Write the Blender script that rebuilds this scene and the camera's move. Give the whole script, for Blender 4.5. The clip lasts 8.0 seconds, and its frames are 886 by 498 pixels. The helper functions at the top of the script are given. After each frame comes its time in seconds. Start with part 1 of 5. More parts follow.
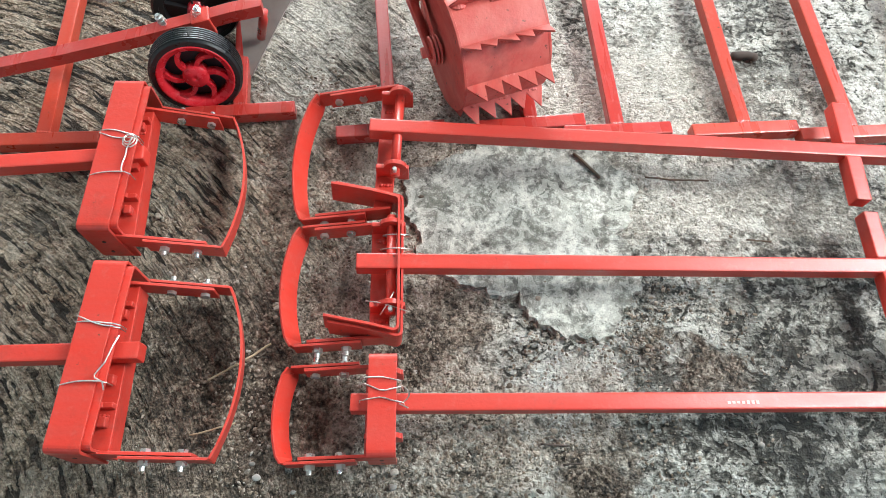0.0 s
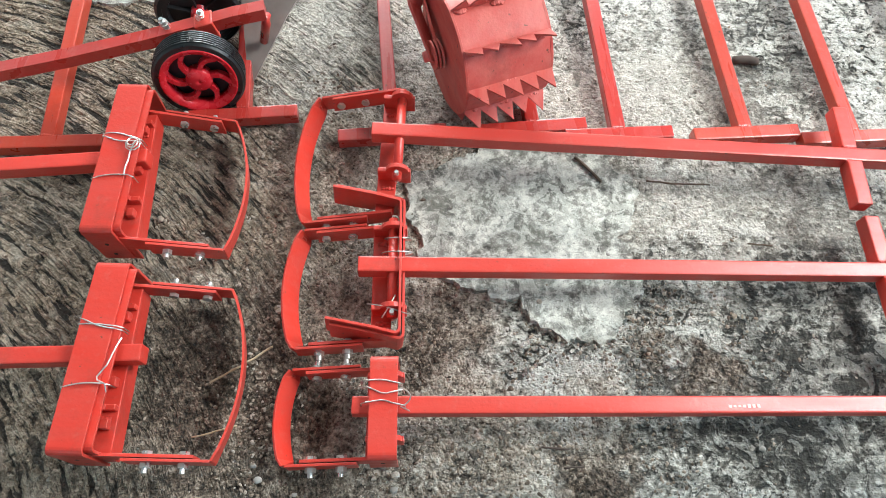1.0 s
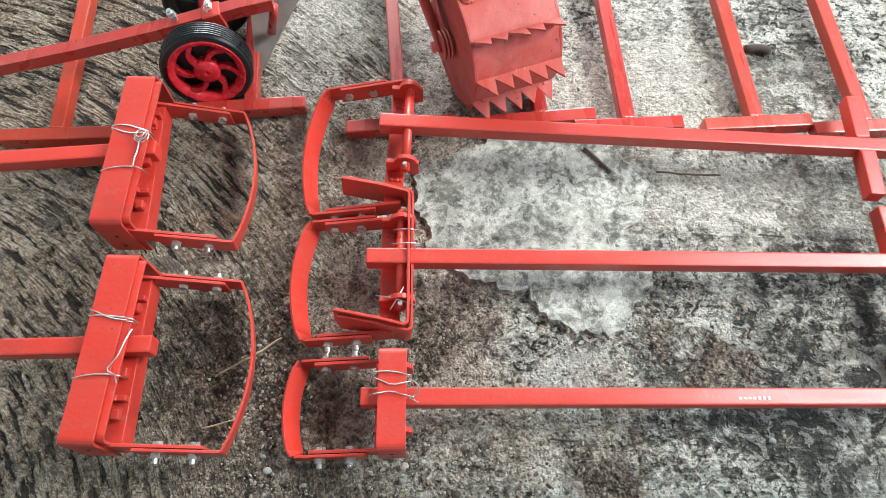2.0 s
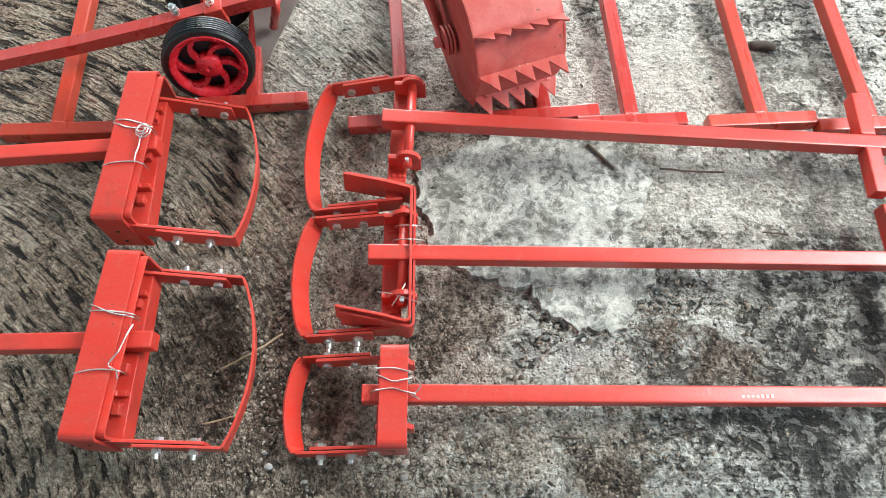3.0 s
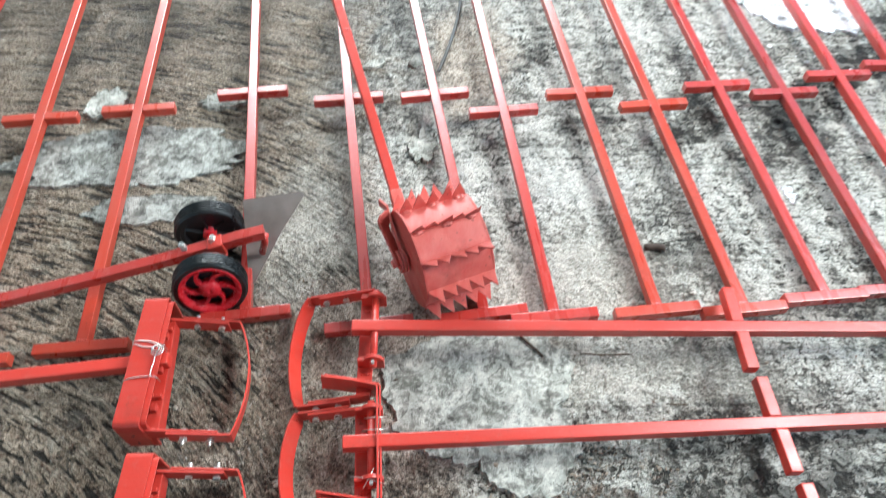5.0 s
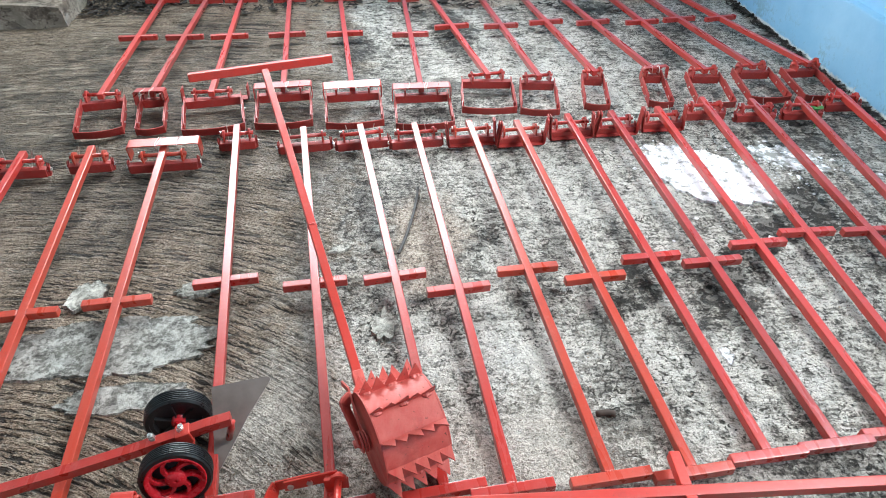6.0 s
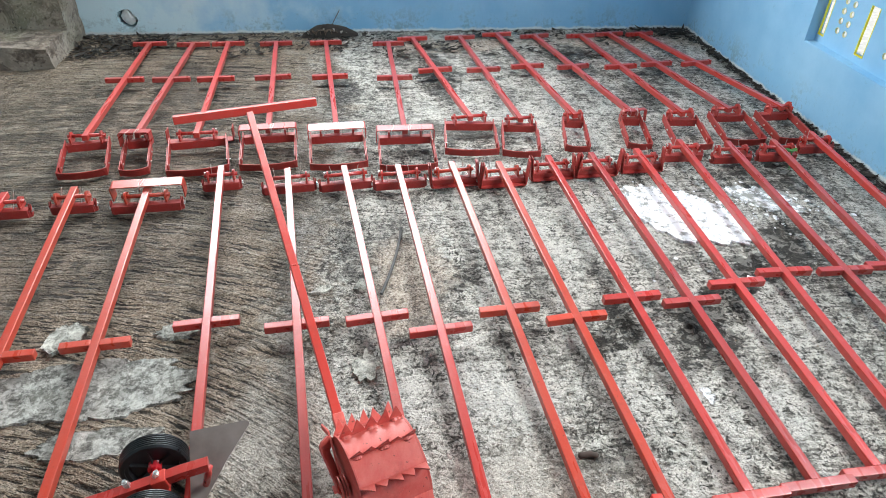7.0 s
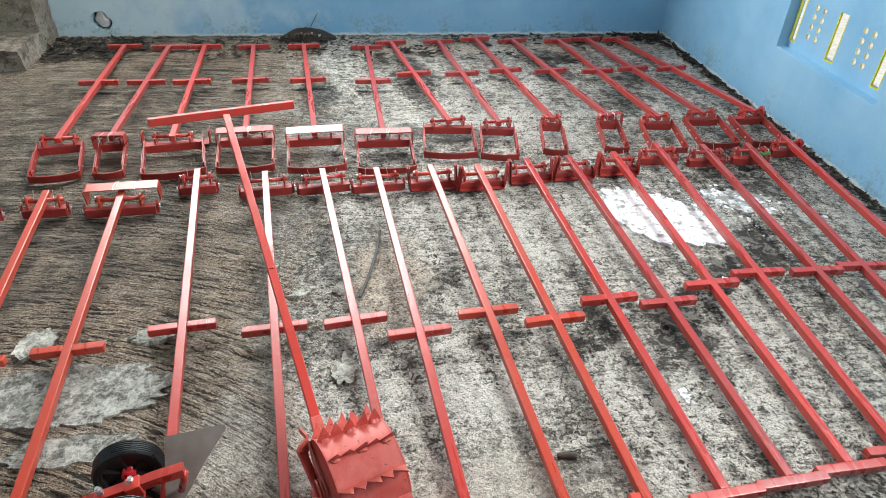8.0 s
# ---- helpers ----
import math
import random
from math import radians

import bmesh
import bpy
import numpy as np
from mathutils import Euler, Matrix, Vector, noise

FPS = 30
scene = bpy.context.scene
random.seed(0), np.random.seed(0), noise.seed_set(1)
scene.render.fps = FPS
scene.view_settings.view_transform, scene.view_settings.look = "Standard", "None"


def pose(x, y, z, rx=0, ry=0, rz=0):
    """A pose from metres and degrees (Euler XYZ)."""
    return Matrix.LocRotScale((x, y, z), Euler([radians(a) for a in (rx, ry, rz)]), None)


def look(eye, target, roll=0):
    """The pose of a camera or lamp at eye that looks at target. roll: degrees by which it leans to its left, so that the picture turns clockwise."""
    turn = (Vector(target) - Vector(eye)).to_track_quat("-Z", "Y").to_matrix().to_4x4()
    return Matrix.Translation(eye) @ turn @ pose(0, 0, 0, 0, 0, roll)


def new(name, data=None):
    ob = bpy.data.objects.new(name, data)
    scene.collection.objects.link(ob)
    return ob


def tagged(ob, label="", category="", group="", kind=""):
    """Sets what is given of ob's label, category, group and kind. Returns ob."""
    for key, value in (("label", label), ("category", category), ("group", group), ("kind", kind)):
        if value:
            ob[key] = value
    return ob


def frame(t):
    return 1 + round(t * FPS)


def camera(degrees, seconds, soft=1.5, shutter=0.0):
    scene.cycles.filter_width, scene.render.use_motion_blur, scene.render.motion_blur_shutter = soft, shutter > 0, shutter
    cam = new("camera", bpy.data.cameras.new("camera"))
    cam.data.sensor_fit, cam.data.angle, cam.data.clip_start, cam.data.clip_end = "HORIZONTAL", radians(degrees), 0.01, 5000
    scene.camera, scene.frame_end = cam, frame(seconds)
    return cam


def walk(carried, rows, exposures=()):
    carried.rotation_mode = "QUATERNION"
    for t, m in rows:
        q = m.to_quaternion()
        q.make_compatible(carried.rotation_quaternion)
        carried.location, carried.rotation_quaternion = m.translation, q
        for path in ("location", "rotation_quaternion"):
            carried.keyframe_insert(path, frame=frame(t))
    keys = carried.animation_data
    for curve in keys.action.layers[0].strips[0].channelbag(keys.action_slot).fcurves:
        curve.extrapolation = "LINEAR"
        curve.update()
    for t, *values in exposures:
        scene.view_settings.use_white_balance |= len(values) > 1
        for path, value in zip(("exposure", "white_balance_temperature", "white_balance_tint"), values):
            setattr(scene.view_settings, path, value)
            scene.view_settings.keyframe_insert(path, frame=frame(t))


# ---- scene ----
cam = camera(67.8, 8.0, soft=0.75, shutter=0.22)
PATH = [
    (0, (-1.836, -3.43, 0.794), (-1.798, -2.57, -1.011), 3.5),
    (0.5, (-1.836, -3.43, 0.795), (-1.796, -2.571, -1.01), 3.7),
    (1, (-1.836, -3.431, 0.796), (-1.803, -2.562, -1.005), 3.3),
    (1.5, (-1.836, -3.43, 0.795), (-1.818, -2.579, -1.014), 2.4),
    (3, (-1.836, -3.429, 0.791), (-1.834, -2.593, -1.026), 1.6),
    (3.5, (-1.837, -3.426, 0.784), (-1.82, -2.608, -1.041), 2.9),
    (4, (-1.841, -3.43, 0.792), (-1.863, -2.614, -1.034), -0.2),
    (4.5, (-1.833, -3.455, 0.829), (-1.858, -2.483, -0.919), -0.6),
    (5, (-1.81, -3.467, 1.008), (-1.733, -2.257, -0.582), 1.8),
    (5.2, (-1.787, -3.486, 1.051), (-1.694, -2.153, -0.437), 0.1),
    (6.3, (-1.768, -3.503, 1.111), (-1.585, -1.949, -0.134), 1.7),
    (6.5, (-1.765, -3.502, 1.112), (-1.57, -1.94, -0.122), 2.0),
    (7, (-1.761, -3.506, 1.12), (-1.558, -1.899, -0.053), 1.6),
    (7.5, (-1.758, -3.508, 1.119), (-1.513, -1.889, -0.029), 2.2),
    (8, (-1.758, -3.51, 1.115), (-1.494, -1.902, -0.044), 2.6),
]
walk(cam, [(t, look(eye, target, roll)) for t, eye, target, roll in PATH],
     [(0, 0.20, 6400, 5), (4, 0.20, 6400, 5), (5, 0.14, 6100, 4), (6.3, -0.20, 6280, 8), (7, -0.24, 6400, 8), (8, -0.33, 6650, 7)])

# ---- world and daylight ----
SUN_UP, SUN_TURN = 64.0, 200.0
world = bpy.data.worlds.new("world")
scene.world = world
world.use_nodes = True
wn = world.node_tree
sky = wn.nodes.new("ShaderNodeTexSky")
sky.sky_type, sky.sun_disc = "NISHITA", False
sky.sun_elevation, sky.sun_rotation = radians(SUN_UP), radians(SUN_TURN)
wn.links.new(sky.outputs[0], wn.nodes["Background"].inputs[0])
wn.nodes["Background"].inputs[1].default_value = 0.055
sun = bpy.data.lights.new("sun", "SUN")
sun.energy, sun.angle, sun.color = 4.5, radians(1), (1.0, 0.95, 0.88)
az, el = radians(SUN_TURN), radians(SUN_UP)
sun_way = Vector((math.sin(az) * math.cos(el), math.cos(az) * math.cos(el), math.sin(el)))
new("sun", sun).matrix_world = look((8 * sun_way), (0, 0, 0))
scene.view_settings.exposure = 0.0


def daylight(name, eye, target, width, height, power, colour=(0.965, 0.985, 1.0)):
    """An area lamp: the sky's light in an opening, or fill."""
    lamp = bpy.data.lights.new(name, "AREA")
    lamp.shape, lamp.size, lamp.size_y, lamp.energy, lamp.color = "RECTANGLE", width, height, power, colour
    new(name, lamp).matrix_world = look(eye, target)


daylight("window_daylight", (-2.11, 0.09, 1.50), (-2.0, -2, 0.75), 2.14, 1.22, 165)
daylight("window_daylight", (0.1, -2.62, 1.77), (-2, -2.62, 0.6), 1.02, 1.2, 114)
# fill lamps set in openings assumed out of view
daylight("west_fill", (-4.95, -2.0, 1.15), (-2, -2.0, 0.3), 1.9, 2.1, 3, (1.0, 0.96, 0.88))
daylight("south_fill", (-2.0, -5.95, 1.05), (-2, -2.5, 0.3), 2.1, 2.0, 3, (1.0, 0.98, 0.95))

# ---- materials ----


def material(name):
    m = bpy.data.materials.new(name)
    m.use_nodes = True
    return m, m.node_tree, m.node_tree.nodes["Principled BSDF"]


def node(tree, kind, **values):
    n = tree.nodes.new(kind)
    for key, value in values.items():
        if key in n.inputs:
            n.inputs[key].default_value = value
    return n


def noise_tex(tree, coords, scale, detail=4.0, rough=0.55, stretch=None, turn=0.0, distortion=0.0):
    if stretch or turn:
        mp = tree.nodes.new("ShaderNodeMapping")
        mp.inputs["Scale"].default_value = stretch or (1, 1, 1)
        mp.inputs["Rotation"].default_value = (0, 0, radians(turn))
        tree.links.new(coords, mp.inputs["Vector"])
        coords = mp.outputs[0]
    n = node(tree, "ShaderNodeTexNoise", Scale=scale, Detail=detail, Roughness=rough, Distortion=distortion)
    tree.links.new(coords, n.inputs["Vector"])
    return n.outputs["Fac"]


def ramp(tree, fac, stops):
    r = tree.nodes.new("ShaderNodeValToRGB")
    els = r.color_ramp.elements
    while len(els) < len(stops):
        els.new(0.5)
    for e, (p, c) in zip(els, stops):
        e.position = p
        e.color = (c, c, c, 1) if isinstance(c, (int, float)) else (*c, 1)
    tree.links.new(fac, r.inputs[0])
    return r.outputs[0]


def mix(tree, fac, a, b, how="MIX"):
    m = tree.nodes.new("ShaderNodeMix")
    m.data_type, m.blend_type = "RGBA", how
    for sock, v in ((m.inputs[0], fac), (m.inputs[6], a), (m.inputs[7], b)):
        if isinstance(v, (int, float)):
            sock.default_value = v
        elif isinstance(v, tuple):
            sock.default_value = (*v, 1)
        else:
            tree.links.new(v, sock)
    return m.outputs[2]


def math_node(tree, op, a, b=0.5):
    m = tree.nodes.new("ShaderNodeMath")
    m.operation = op
    for sock, v in ((m.inputs[0], a), (m.inputs[1], b)):
        if isinstance(v, (int, float)):
            sock.default_value = v
        else:
            tree.links.new(v, sock)
    return m.outputs[0]


def bump(tree, bsdf, height, strength, distance):
    b = node(tree, "ShaderNodeBump", Strength=strength, Distance=distance)
    tree.links.new(height, b.inputs["Height"])
    tree.links.new(b.outputs[0], bsdf.inputs["Normal"])


def where(tree):
    return tree.nodes.new("ShaderNodeNewGeometry").outputs["Position"]


def inside(tree, coords):
    return tree.nodes.new("ShaderNodeTexCoord").outputs["Object"]


def paint_material(name, base, faded, rough=0.27, rust=0.62, coat=0.35, dusty=0.05):
    """Brushed-on enamel: uneven tone, fine orange peel, a few rubbed and dusty spots."""
    m, t, b = material(name)
    p = where(t)
    tone = noise_tex(t, inside(t, p), 9, 4, 0.6, (6, 0.5, 6))
    col = mix(t, ramp(t, tone, [(0.35, 0.0), (0.7, 1.0)]), base, faded)
    ob = t.nodes.new("ShaderNodeObjectInfo")
    shift = ramp(t, ob.outputs["Random"], [(0.0, 0.88), (1.0, 1.08)])
    col = mix(t, 1.0, col, shift, "MULTIPLY")
    streak = noise_tex(t, inside(t, p), 30, 5, 0.65, (3, 0.3, 3))
    col = mix(t, ramp(t, streak, [(0.40, dusty * 0.5), (0.64, dusty * 1.8)]), col, (0.56, 0.19, 0.155))
    dust = ramp(t, noise_tex(t, p, 60, 6, 0.7), [(0.56, 0.0), (0.74, 0.22)])
    col = mix(t, dust, col, (0.50, 0.22, 0.17))
    grime = ramp(t, noise_tex(t, p, 11, 6, 0.72), [(0.56, 0.0), (0.70, 0.4)])
    col = mix(t, grime, col, (0.20, 0.045, 0.03))
    chips = ramp(t, noise_tex(t, p, 130, 3), [(rust + 0.09, 0.0), (rust + 0.13, 1.0)])
    col = mix(t, chips, col, (0.16, 0.05, 0.03))
    t.links.new(col, b.inputs["Base Color"])
    t.links.new(ramp(t, noise_tex(t, inside(t, p), 14, 4, 0.55, (3, 0.3, 3)), [(0.3, rough - 0.06), (0.75, rough + 0.16)]), b.inputs["Roughness"])
    b.inputs["Coat Weight"].default_value, b.inputs["Coat Roughness"].default_value = coat, 0.27
    bev = node(t, "ShaderNodeBevel", Radius=0.0010)
    bev.samples = 4
    geo = t.nodes.new("ShaderNodeNewGeometry")
    dot = t.nodes.new("ShaderNodeVectorMath")
    dot.operation = "DOT_PRODUCT"
    t.links.new(bev.outputs[0], dot.inputs[0])
    t.links.new(geo.outputs["Normal"], dot.inputs[1])
    # edge wear, and bright highlight lines along edges put into the colour
    worn = ramp(t, dot.outputs["Value"], [(0.88, 0.4), (0.98, 0.0)])
    worn = math_node(t, "MULTIPLY", worn, ramp(t, noise_tex(t, p, 45, 4, 0.6), [(0.38, 0.15), (0.58, 1.0)]))
    col = mix(t, worn, col, (0.74, 0.24, 0.19))
    t.links.new(col, b.inputs["Base Color"])
    bp = node(t, "ShaderNodeBump", Strength=0.25, Distance=0.0012)
    t.links.new(noise_tex(t, p, 220, 3), bp.inputs["Height"])
    t.links.new(bev.outputs[0], bp.inputs["Normal"])
    t.links.new(bp.outputs[0], b.inputs["Normal"])
    return m


RED = paint_material("red_enamel", (0.61, 0.034, 0.020), (0.57, 0.050, 0.034), 0.34, 0.62, 0.16, 0.03)
ORANGE_RED = paint_material("orange_red_enamel", (0.53, 0.042, 0.017), (0.50, 0.058, 0.028), 0.30, 0.6, 0.5, 0.04)
DUSTY_RED = paint_material("dusty_red_enamel", (0.50, 0.030, 0.022), (0.45, 0.036, 0.026), 0.28, 0.6, 0.55, 0.04)
DUSTY_CRIMSON = paint_material("dusty_crimson_enamel", (0.42, 0.030, 0.025), (0.40, 0.038, 0.030), 0.28, 0.6, 0.55, 0.04)
# head paint: rougher, with the shade among the heads in its darker base
HEAD_RED = paint_material("rough_shaded_red_enamel", (0.36, 0.021, 0.017), (0.32, 0.030, 0.025), 0.44, 0.6, 0.08, 0.05)
DRUM_RED = paint_material("drum_red_enamel", (0.59, 0.078, 0.060), (0.67, 0.145, 0.118), 0.44, 0.58, 0.06, 0.10)
PLATE_RED = paint_material("plate_red_enamel", (0.50, 0.050, 0.038), (0.58, 0.11, 0.085), 0.5, 0.58, 0.05, 0.08)


def plain_material(name, base, rough, metal=0.0, spread=0.15, scale=40.0, relief=0.15):
    m, t, b = material(name)
    p = where(t)
    n = noise_tex(t, p, scale, 5)
    dark = tuple(c * (1 - spread) for c in base)
    light = tuple(min(1, c * (1 + spread)) for c in base)
    t.links.new(mix(t, ramp(t, n, [(0.3, 0.0), (0.7, 1.0)]), dark, light), b.inputs["Base Color"])
    t.links.new(ramp(t, noise_tex(t, p, scale * 2, 3), [(0.3, max(0.05, rough - 0.1)), (0.7, min(1, rough + 0.1))]), b.inputs["Roughness"])
    b.inputs["Metallic"].default_value = metal
    bump(t, b, noise_tex(t, p, scale * 5, 4), relief, 0.001)
    return m


ZINC = plain_material("zinc_plated_steel", (0.74, 0.74, 0.71), 0.3, 0.85)
WIRE = plain_material("galvanised_wire", (0.66, 0.63, 0.58), 0.4, 1.0)
RUBBER = plain_material("black_rubber", (0.011, 0.013, 0.014), 0.34, 0, 0.3, 60, 0.2)
BLACK_PLASTIC = plain_material("black_plastic", (0.018, 0.019, 0.021), 0.4)
WHEEL_RED = plain_material("red_plastic", (0.56, 0.02, 0.03), 0.25, 0, 0.08)
BLADE = plain_material("dull_brown_steel", (0.27, 0.225, 0.20), 0.40, 0.3, 0.25, 18)
SCRAPE = plain_material("scraped_primer", (0.85, 0.55, 0.48), 0.6)
STICK = plain_material("weathered_wood", (0.07, 0.05, 0.04), 0.85)
STRAW = plain_material("dry_straw", (0.42, 0.33, 0.21), 0.8, 0, 0.25)
TWIG = plain_material("dry_twig", (0.12, 0.085, 0.06), 0.85, 0, 0.3)
LEAF_BROWN = plain_material("dead_leaf", (0.022, 0.017, 0.013), 0.85, 0, 0.5, 25)
LEAF_GREEN = plain_material("green_leaf", (0.05, 0.16, 0.03), 0.5)
PEBBLE = plain_material("grey_pebble", (0.33, 0.31, 0.28), 0.85, 0, 0.35, 30, 0.4)


def crumb_material():
    m, t, b = material("soil_crumbs")
    geo = t.nodes.new("ShaderNodeNewGeometry")
    col = ramp(t, geo.outputs["Random Per Island"], [(0.0, (0.06, 0.044, 0.033)), (0.35, (0.22, 0.165, 0.12)), (0.65, (0.38, 0.31, 0.24)), (0.88, (0.40, 0.35, 0.29)), (1.0, (0.48, 0.44, 0.38))])
    col = mix(t, ramp(t, noise_tex(t, geo.outputs["Position"], 400, 3, 0.6), [(0.4, 0.0), (0.7, 0.4)]), col, (0.10, 0.08, 0.06))
    t.links.new(col, b.inputs["Base Color"])
    b.inputs["Roughness"].default_value = 0.9
    return m


CRUMB = crumb_material()
BAG = plain_material("white_plastic_bag", (0.8, 0.78, 0.76), 0.35)
OUTSIDE = plain_material("sunlit_pale_yard", (0.80, 0.79, 0.74), 0.9)
YELLOW = plain_material("yellow_paint", (0.88, 0.78, 0.05), 0.6)
CREAM = plain_material("cream_paint", (0.88, 0.85, 0.50), 0.6)
PLASTER = plain_material("white_plaster", (0.74, 0.73, 0.7), 0.85)
CEILING = plain_material("unseen_ceiling_grey", (0.20, 0.195, 0.19), 0.9)
STRIP = plain_material("dark_rubber_strip", (0.05, 0.048, 0.045), 0.7)


def spot(t, coords, cx, cy, rx, ry, turn=0.0, core=0.55, edge=1.1):
    """1 inside a ragged oval on the floor, fading to 0 outside it."""
    mp = t.nodes.new("ShaderNodeMapping")
    mp.vector_type = "TEXTURE"
    mp.inputs["Location"].default_value = (cx, cy, 0)
    mp.inputs["Rotation"].default_value = (0, 0, radians(turn))
    mp.inputs["Scale"].default_value = (rx, ry, 1)
    t.links.new(coords, mp.inputs["Vector"])
    ln = t.nodes.new("ShaderNodeVectorMath")
    ln.operation = "LENGTH"
    t.links.new(mp.outputs[0], ln.inputs[0])
    return ramp(t, math_node(t, "MULTIPLY", ln.outputs["Value"], 0.5), [(core / 2, 1.0), (edge / 2, 0.0)])


def most(t, *values):
    out = values[0]
    for v in values[1:]:
        out = math_node(t, "MAXIMUM", out, v)
    return out


def weighed(t, *pairs):
    """Weighted sum of noises."""
    out = None
    for v, w in pairs:
        term = math_node(t, "MULTIPLY", v, w)
        out = term if out is None else math_node(t, "ADD", out, term)
    return out


def old_floor():
    """Old screed: worn pale crust, fine crumbs, dark mouldy stains, trodden brown soil and curved broom strokes. Some
    light and shade is put into the colour.
    """
    m, t, b = material("old_concrete")
    p = where(t)
    wn_ = node(t, "ShaderNodeTexNoise", Scale=7.0, Detail=5.0, Roughness=0.65)
    t.links.new(p, wn_.inputs["Vector"])
    sub = t.nodes.new("ShaderNodeVectorMath")
    sub.operation = "MULTIPLY_ADD"
    t.links.new(wn_.outputs["Color"], sub.inputs[0])
    sub.inputs[1].default_value, sub.inputs[2].default_value = (0.36, 0.36, 0), (-0.18, -0.18, 0)
    add = t.nodes.new("ShaderNodeVectorMath")
    add.operation = "ADD"
    t.links.new(p, add.inputs[0])
    t.links.new(sub.outputs[0], add.inputs[1])
    q = add.outputs[0]
    big = noise_tex(t, p, 2.6, 4, 0.6, distortion=0.5)
    patches = noise_tex(t, p, 9, 5, 0.62, distortion=0.7)
    # soft noise stretched diagonally, darkens the crust in bands
    dark_bands = noise_tex(t, p, 6.5, 4, 0.6, (1.0, 0.42, 1), -38, 0.6)
    clumps = noise_tex(t, p, 34, 5, 0.64, distortion=0.5)
    grain = noise_tex(t, p, 150, 4, 0.62, distortion=0.4)
    fine = noise_tex(t, p, 350, 3, 0.6)
    drag = noise_tex(t, p, 60, 4, 0.62, (0.22, 1.5, 1), 5, 0.4)
    sep = t.nodes.new("ShaderNodeSeparateXYZ")
    t.links.new(p, sep.inputs[0])
    # where the broom strokes run, and where soil lies
    west = ramp(t, weighed(t, (sep.outputs[0], -0.4), (patches, 0.3)), [(0.89, 0.0), (1.0, 1.0)])
    soil = most(t, spot(t, q, -1.93, -3.05, 0.20, 0.36, -12), spot(t, q, -1.80, -3.26, 0.13, 0.09, -20), spot(t, q, -1.63, -3.33, 0.05, 0.12, 10),
                spot(t, q, -1.68, -2.10, 0.12, 0.22, -10), spot(t, q, -3.1, -1.0, 0.75, 1.0, 0, 0.4), spot(t, q, -0.45, -0.15, 0.6, 0.15), spot(t, q, -1.35, -0.2, 0.4, 0.10), spot(t, q, -2.3, -0.22, 0.5, 0.08), spot(t, q, -2.95, -2.3, 0.35, 0.8, 0, 0.4))
    # dark stains, plus pole shadows put into the colour as narrow ovals
    mould_shade = most(t, spot(t, q, -1.30, -3.08, 0.10, 0.26, -10), spot(t, q, -0.8, -0.45, 0.12, 0.25, 0), spot(t, q, -1.45, -0.55, 0.1, 0.3, 0), spot(t, q, -0.5, -0.8, 0.1, 0.3, -20), spot(t, q, -1.9, -0.7, 0.09, 0.3, 5), spot(t, q, -1.35, -3.22, 0.15, 0.20, -25, 0.3, 1.2), spot(t, q, -1.38, -3.0, 0.03, 0.16, -25), spot(t, q, -2.36, -1.95, 0.17, 0.10, 0),
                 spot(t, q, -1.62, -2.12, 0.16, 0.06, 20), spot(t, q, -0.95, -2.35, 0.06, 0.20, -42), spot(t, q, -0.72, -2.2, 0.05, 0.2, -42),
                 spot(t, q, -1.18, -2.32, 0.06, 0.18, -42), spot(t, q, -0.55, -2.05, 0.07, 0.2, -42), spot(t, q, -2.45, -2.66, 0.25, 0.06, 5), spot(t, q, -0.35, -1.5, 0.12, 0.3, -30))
    # pale wear, and ovals that put window glare into the colour
    worn = most(t, spot(t, q, -1.15, -1.88, 0.35, 0.28, 0, 0.3, 1.2), spot(t, q, -1.38, -1.5, 0.22, 0.15, 0, 0.3, 1.2), spot(t, q, -0.95, -1.15, 0.32, 0.2, 0, 0.3, 1.2), spot(t, q, -0.75, -2.35, 0.2, 0.1, -30, 0.3, 1.2), spot(t, q, -1.45, -2.95, 0.20, 0.10, 5, 0.3, 1.2), spot(t, q, -1.75, -3.32, 0.06, 0.08, 0, 0.3, 1.2),
                spot(t, q, -1.1, -2.6, 0.30, 0.13, -20, 0.3, 1.2), spot(t, q, -1.45, -2.55, 0.25, 0.12, 0, 0.3, 1.2), spot(t, q, -1.2, -1.95, 0.25, 0.14, 0, 0.3, 1.2),
                spot(t, q, -0.9, -2.15, 0.13, 0.12, 0, 0.3, 1.2), spot(t, q, -1.98, -2.62, 0.14, 0.22, -5, 0.3, 1.2), spot(t, q, -1.66, -2.76, 0.2, 0.13, 0, 0.3, 1.2), spot(t, q, -1.66, -3.21, 0.07, 0.05, 0, 0.3, 1.2))
    # crust tone: region first, crumbs over it
    worms = noise_tex(t, p, 62, 3, 0.5, distortion=1.5)
    crumbs = weighed(t, (grain, 0.36), (fine, 0.20), (ramp(t, worms, [(0.43, 0.0), (0.53, 1.0)]), 0.10), (clumps, 0.46), (ramp(t, drag, [(0.43, 0.0), (0.54, 1.0)]), 0.08), (patches, 0.36), (big, 0.22))
    lift = weighed(t, (worn, 0.10), (mould_shade, -0.18), (dark_bands, -0.42))
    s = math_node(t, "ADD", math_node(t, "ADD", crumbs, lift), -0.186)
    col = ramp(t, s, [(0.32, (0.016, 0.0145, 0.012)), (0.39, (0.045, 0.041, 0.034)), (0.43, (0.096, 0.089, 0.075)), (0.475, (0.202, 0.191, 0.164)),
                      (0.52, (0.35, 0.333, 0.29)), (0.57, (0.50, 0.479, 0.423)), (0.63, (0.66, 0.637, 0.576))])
    plates = noise_tex(t, p, 30, 5, 0.62, distortion=1.1)
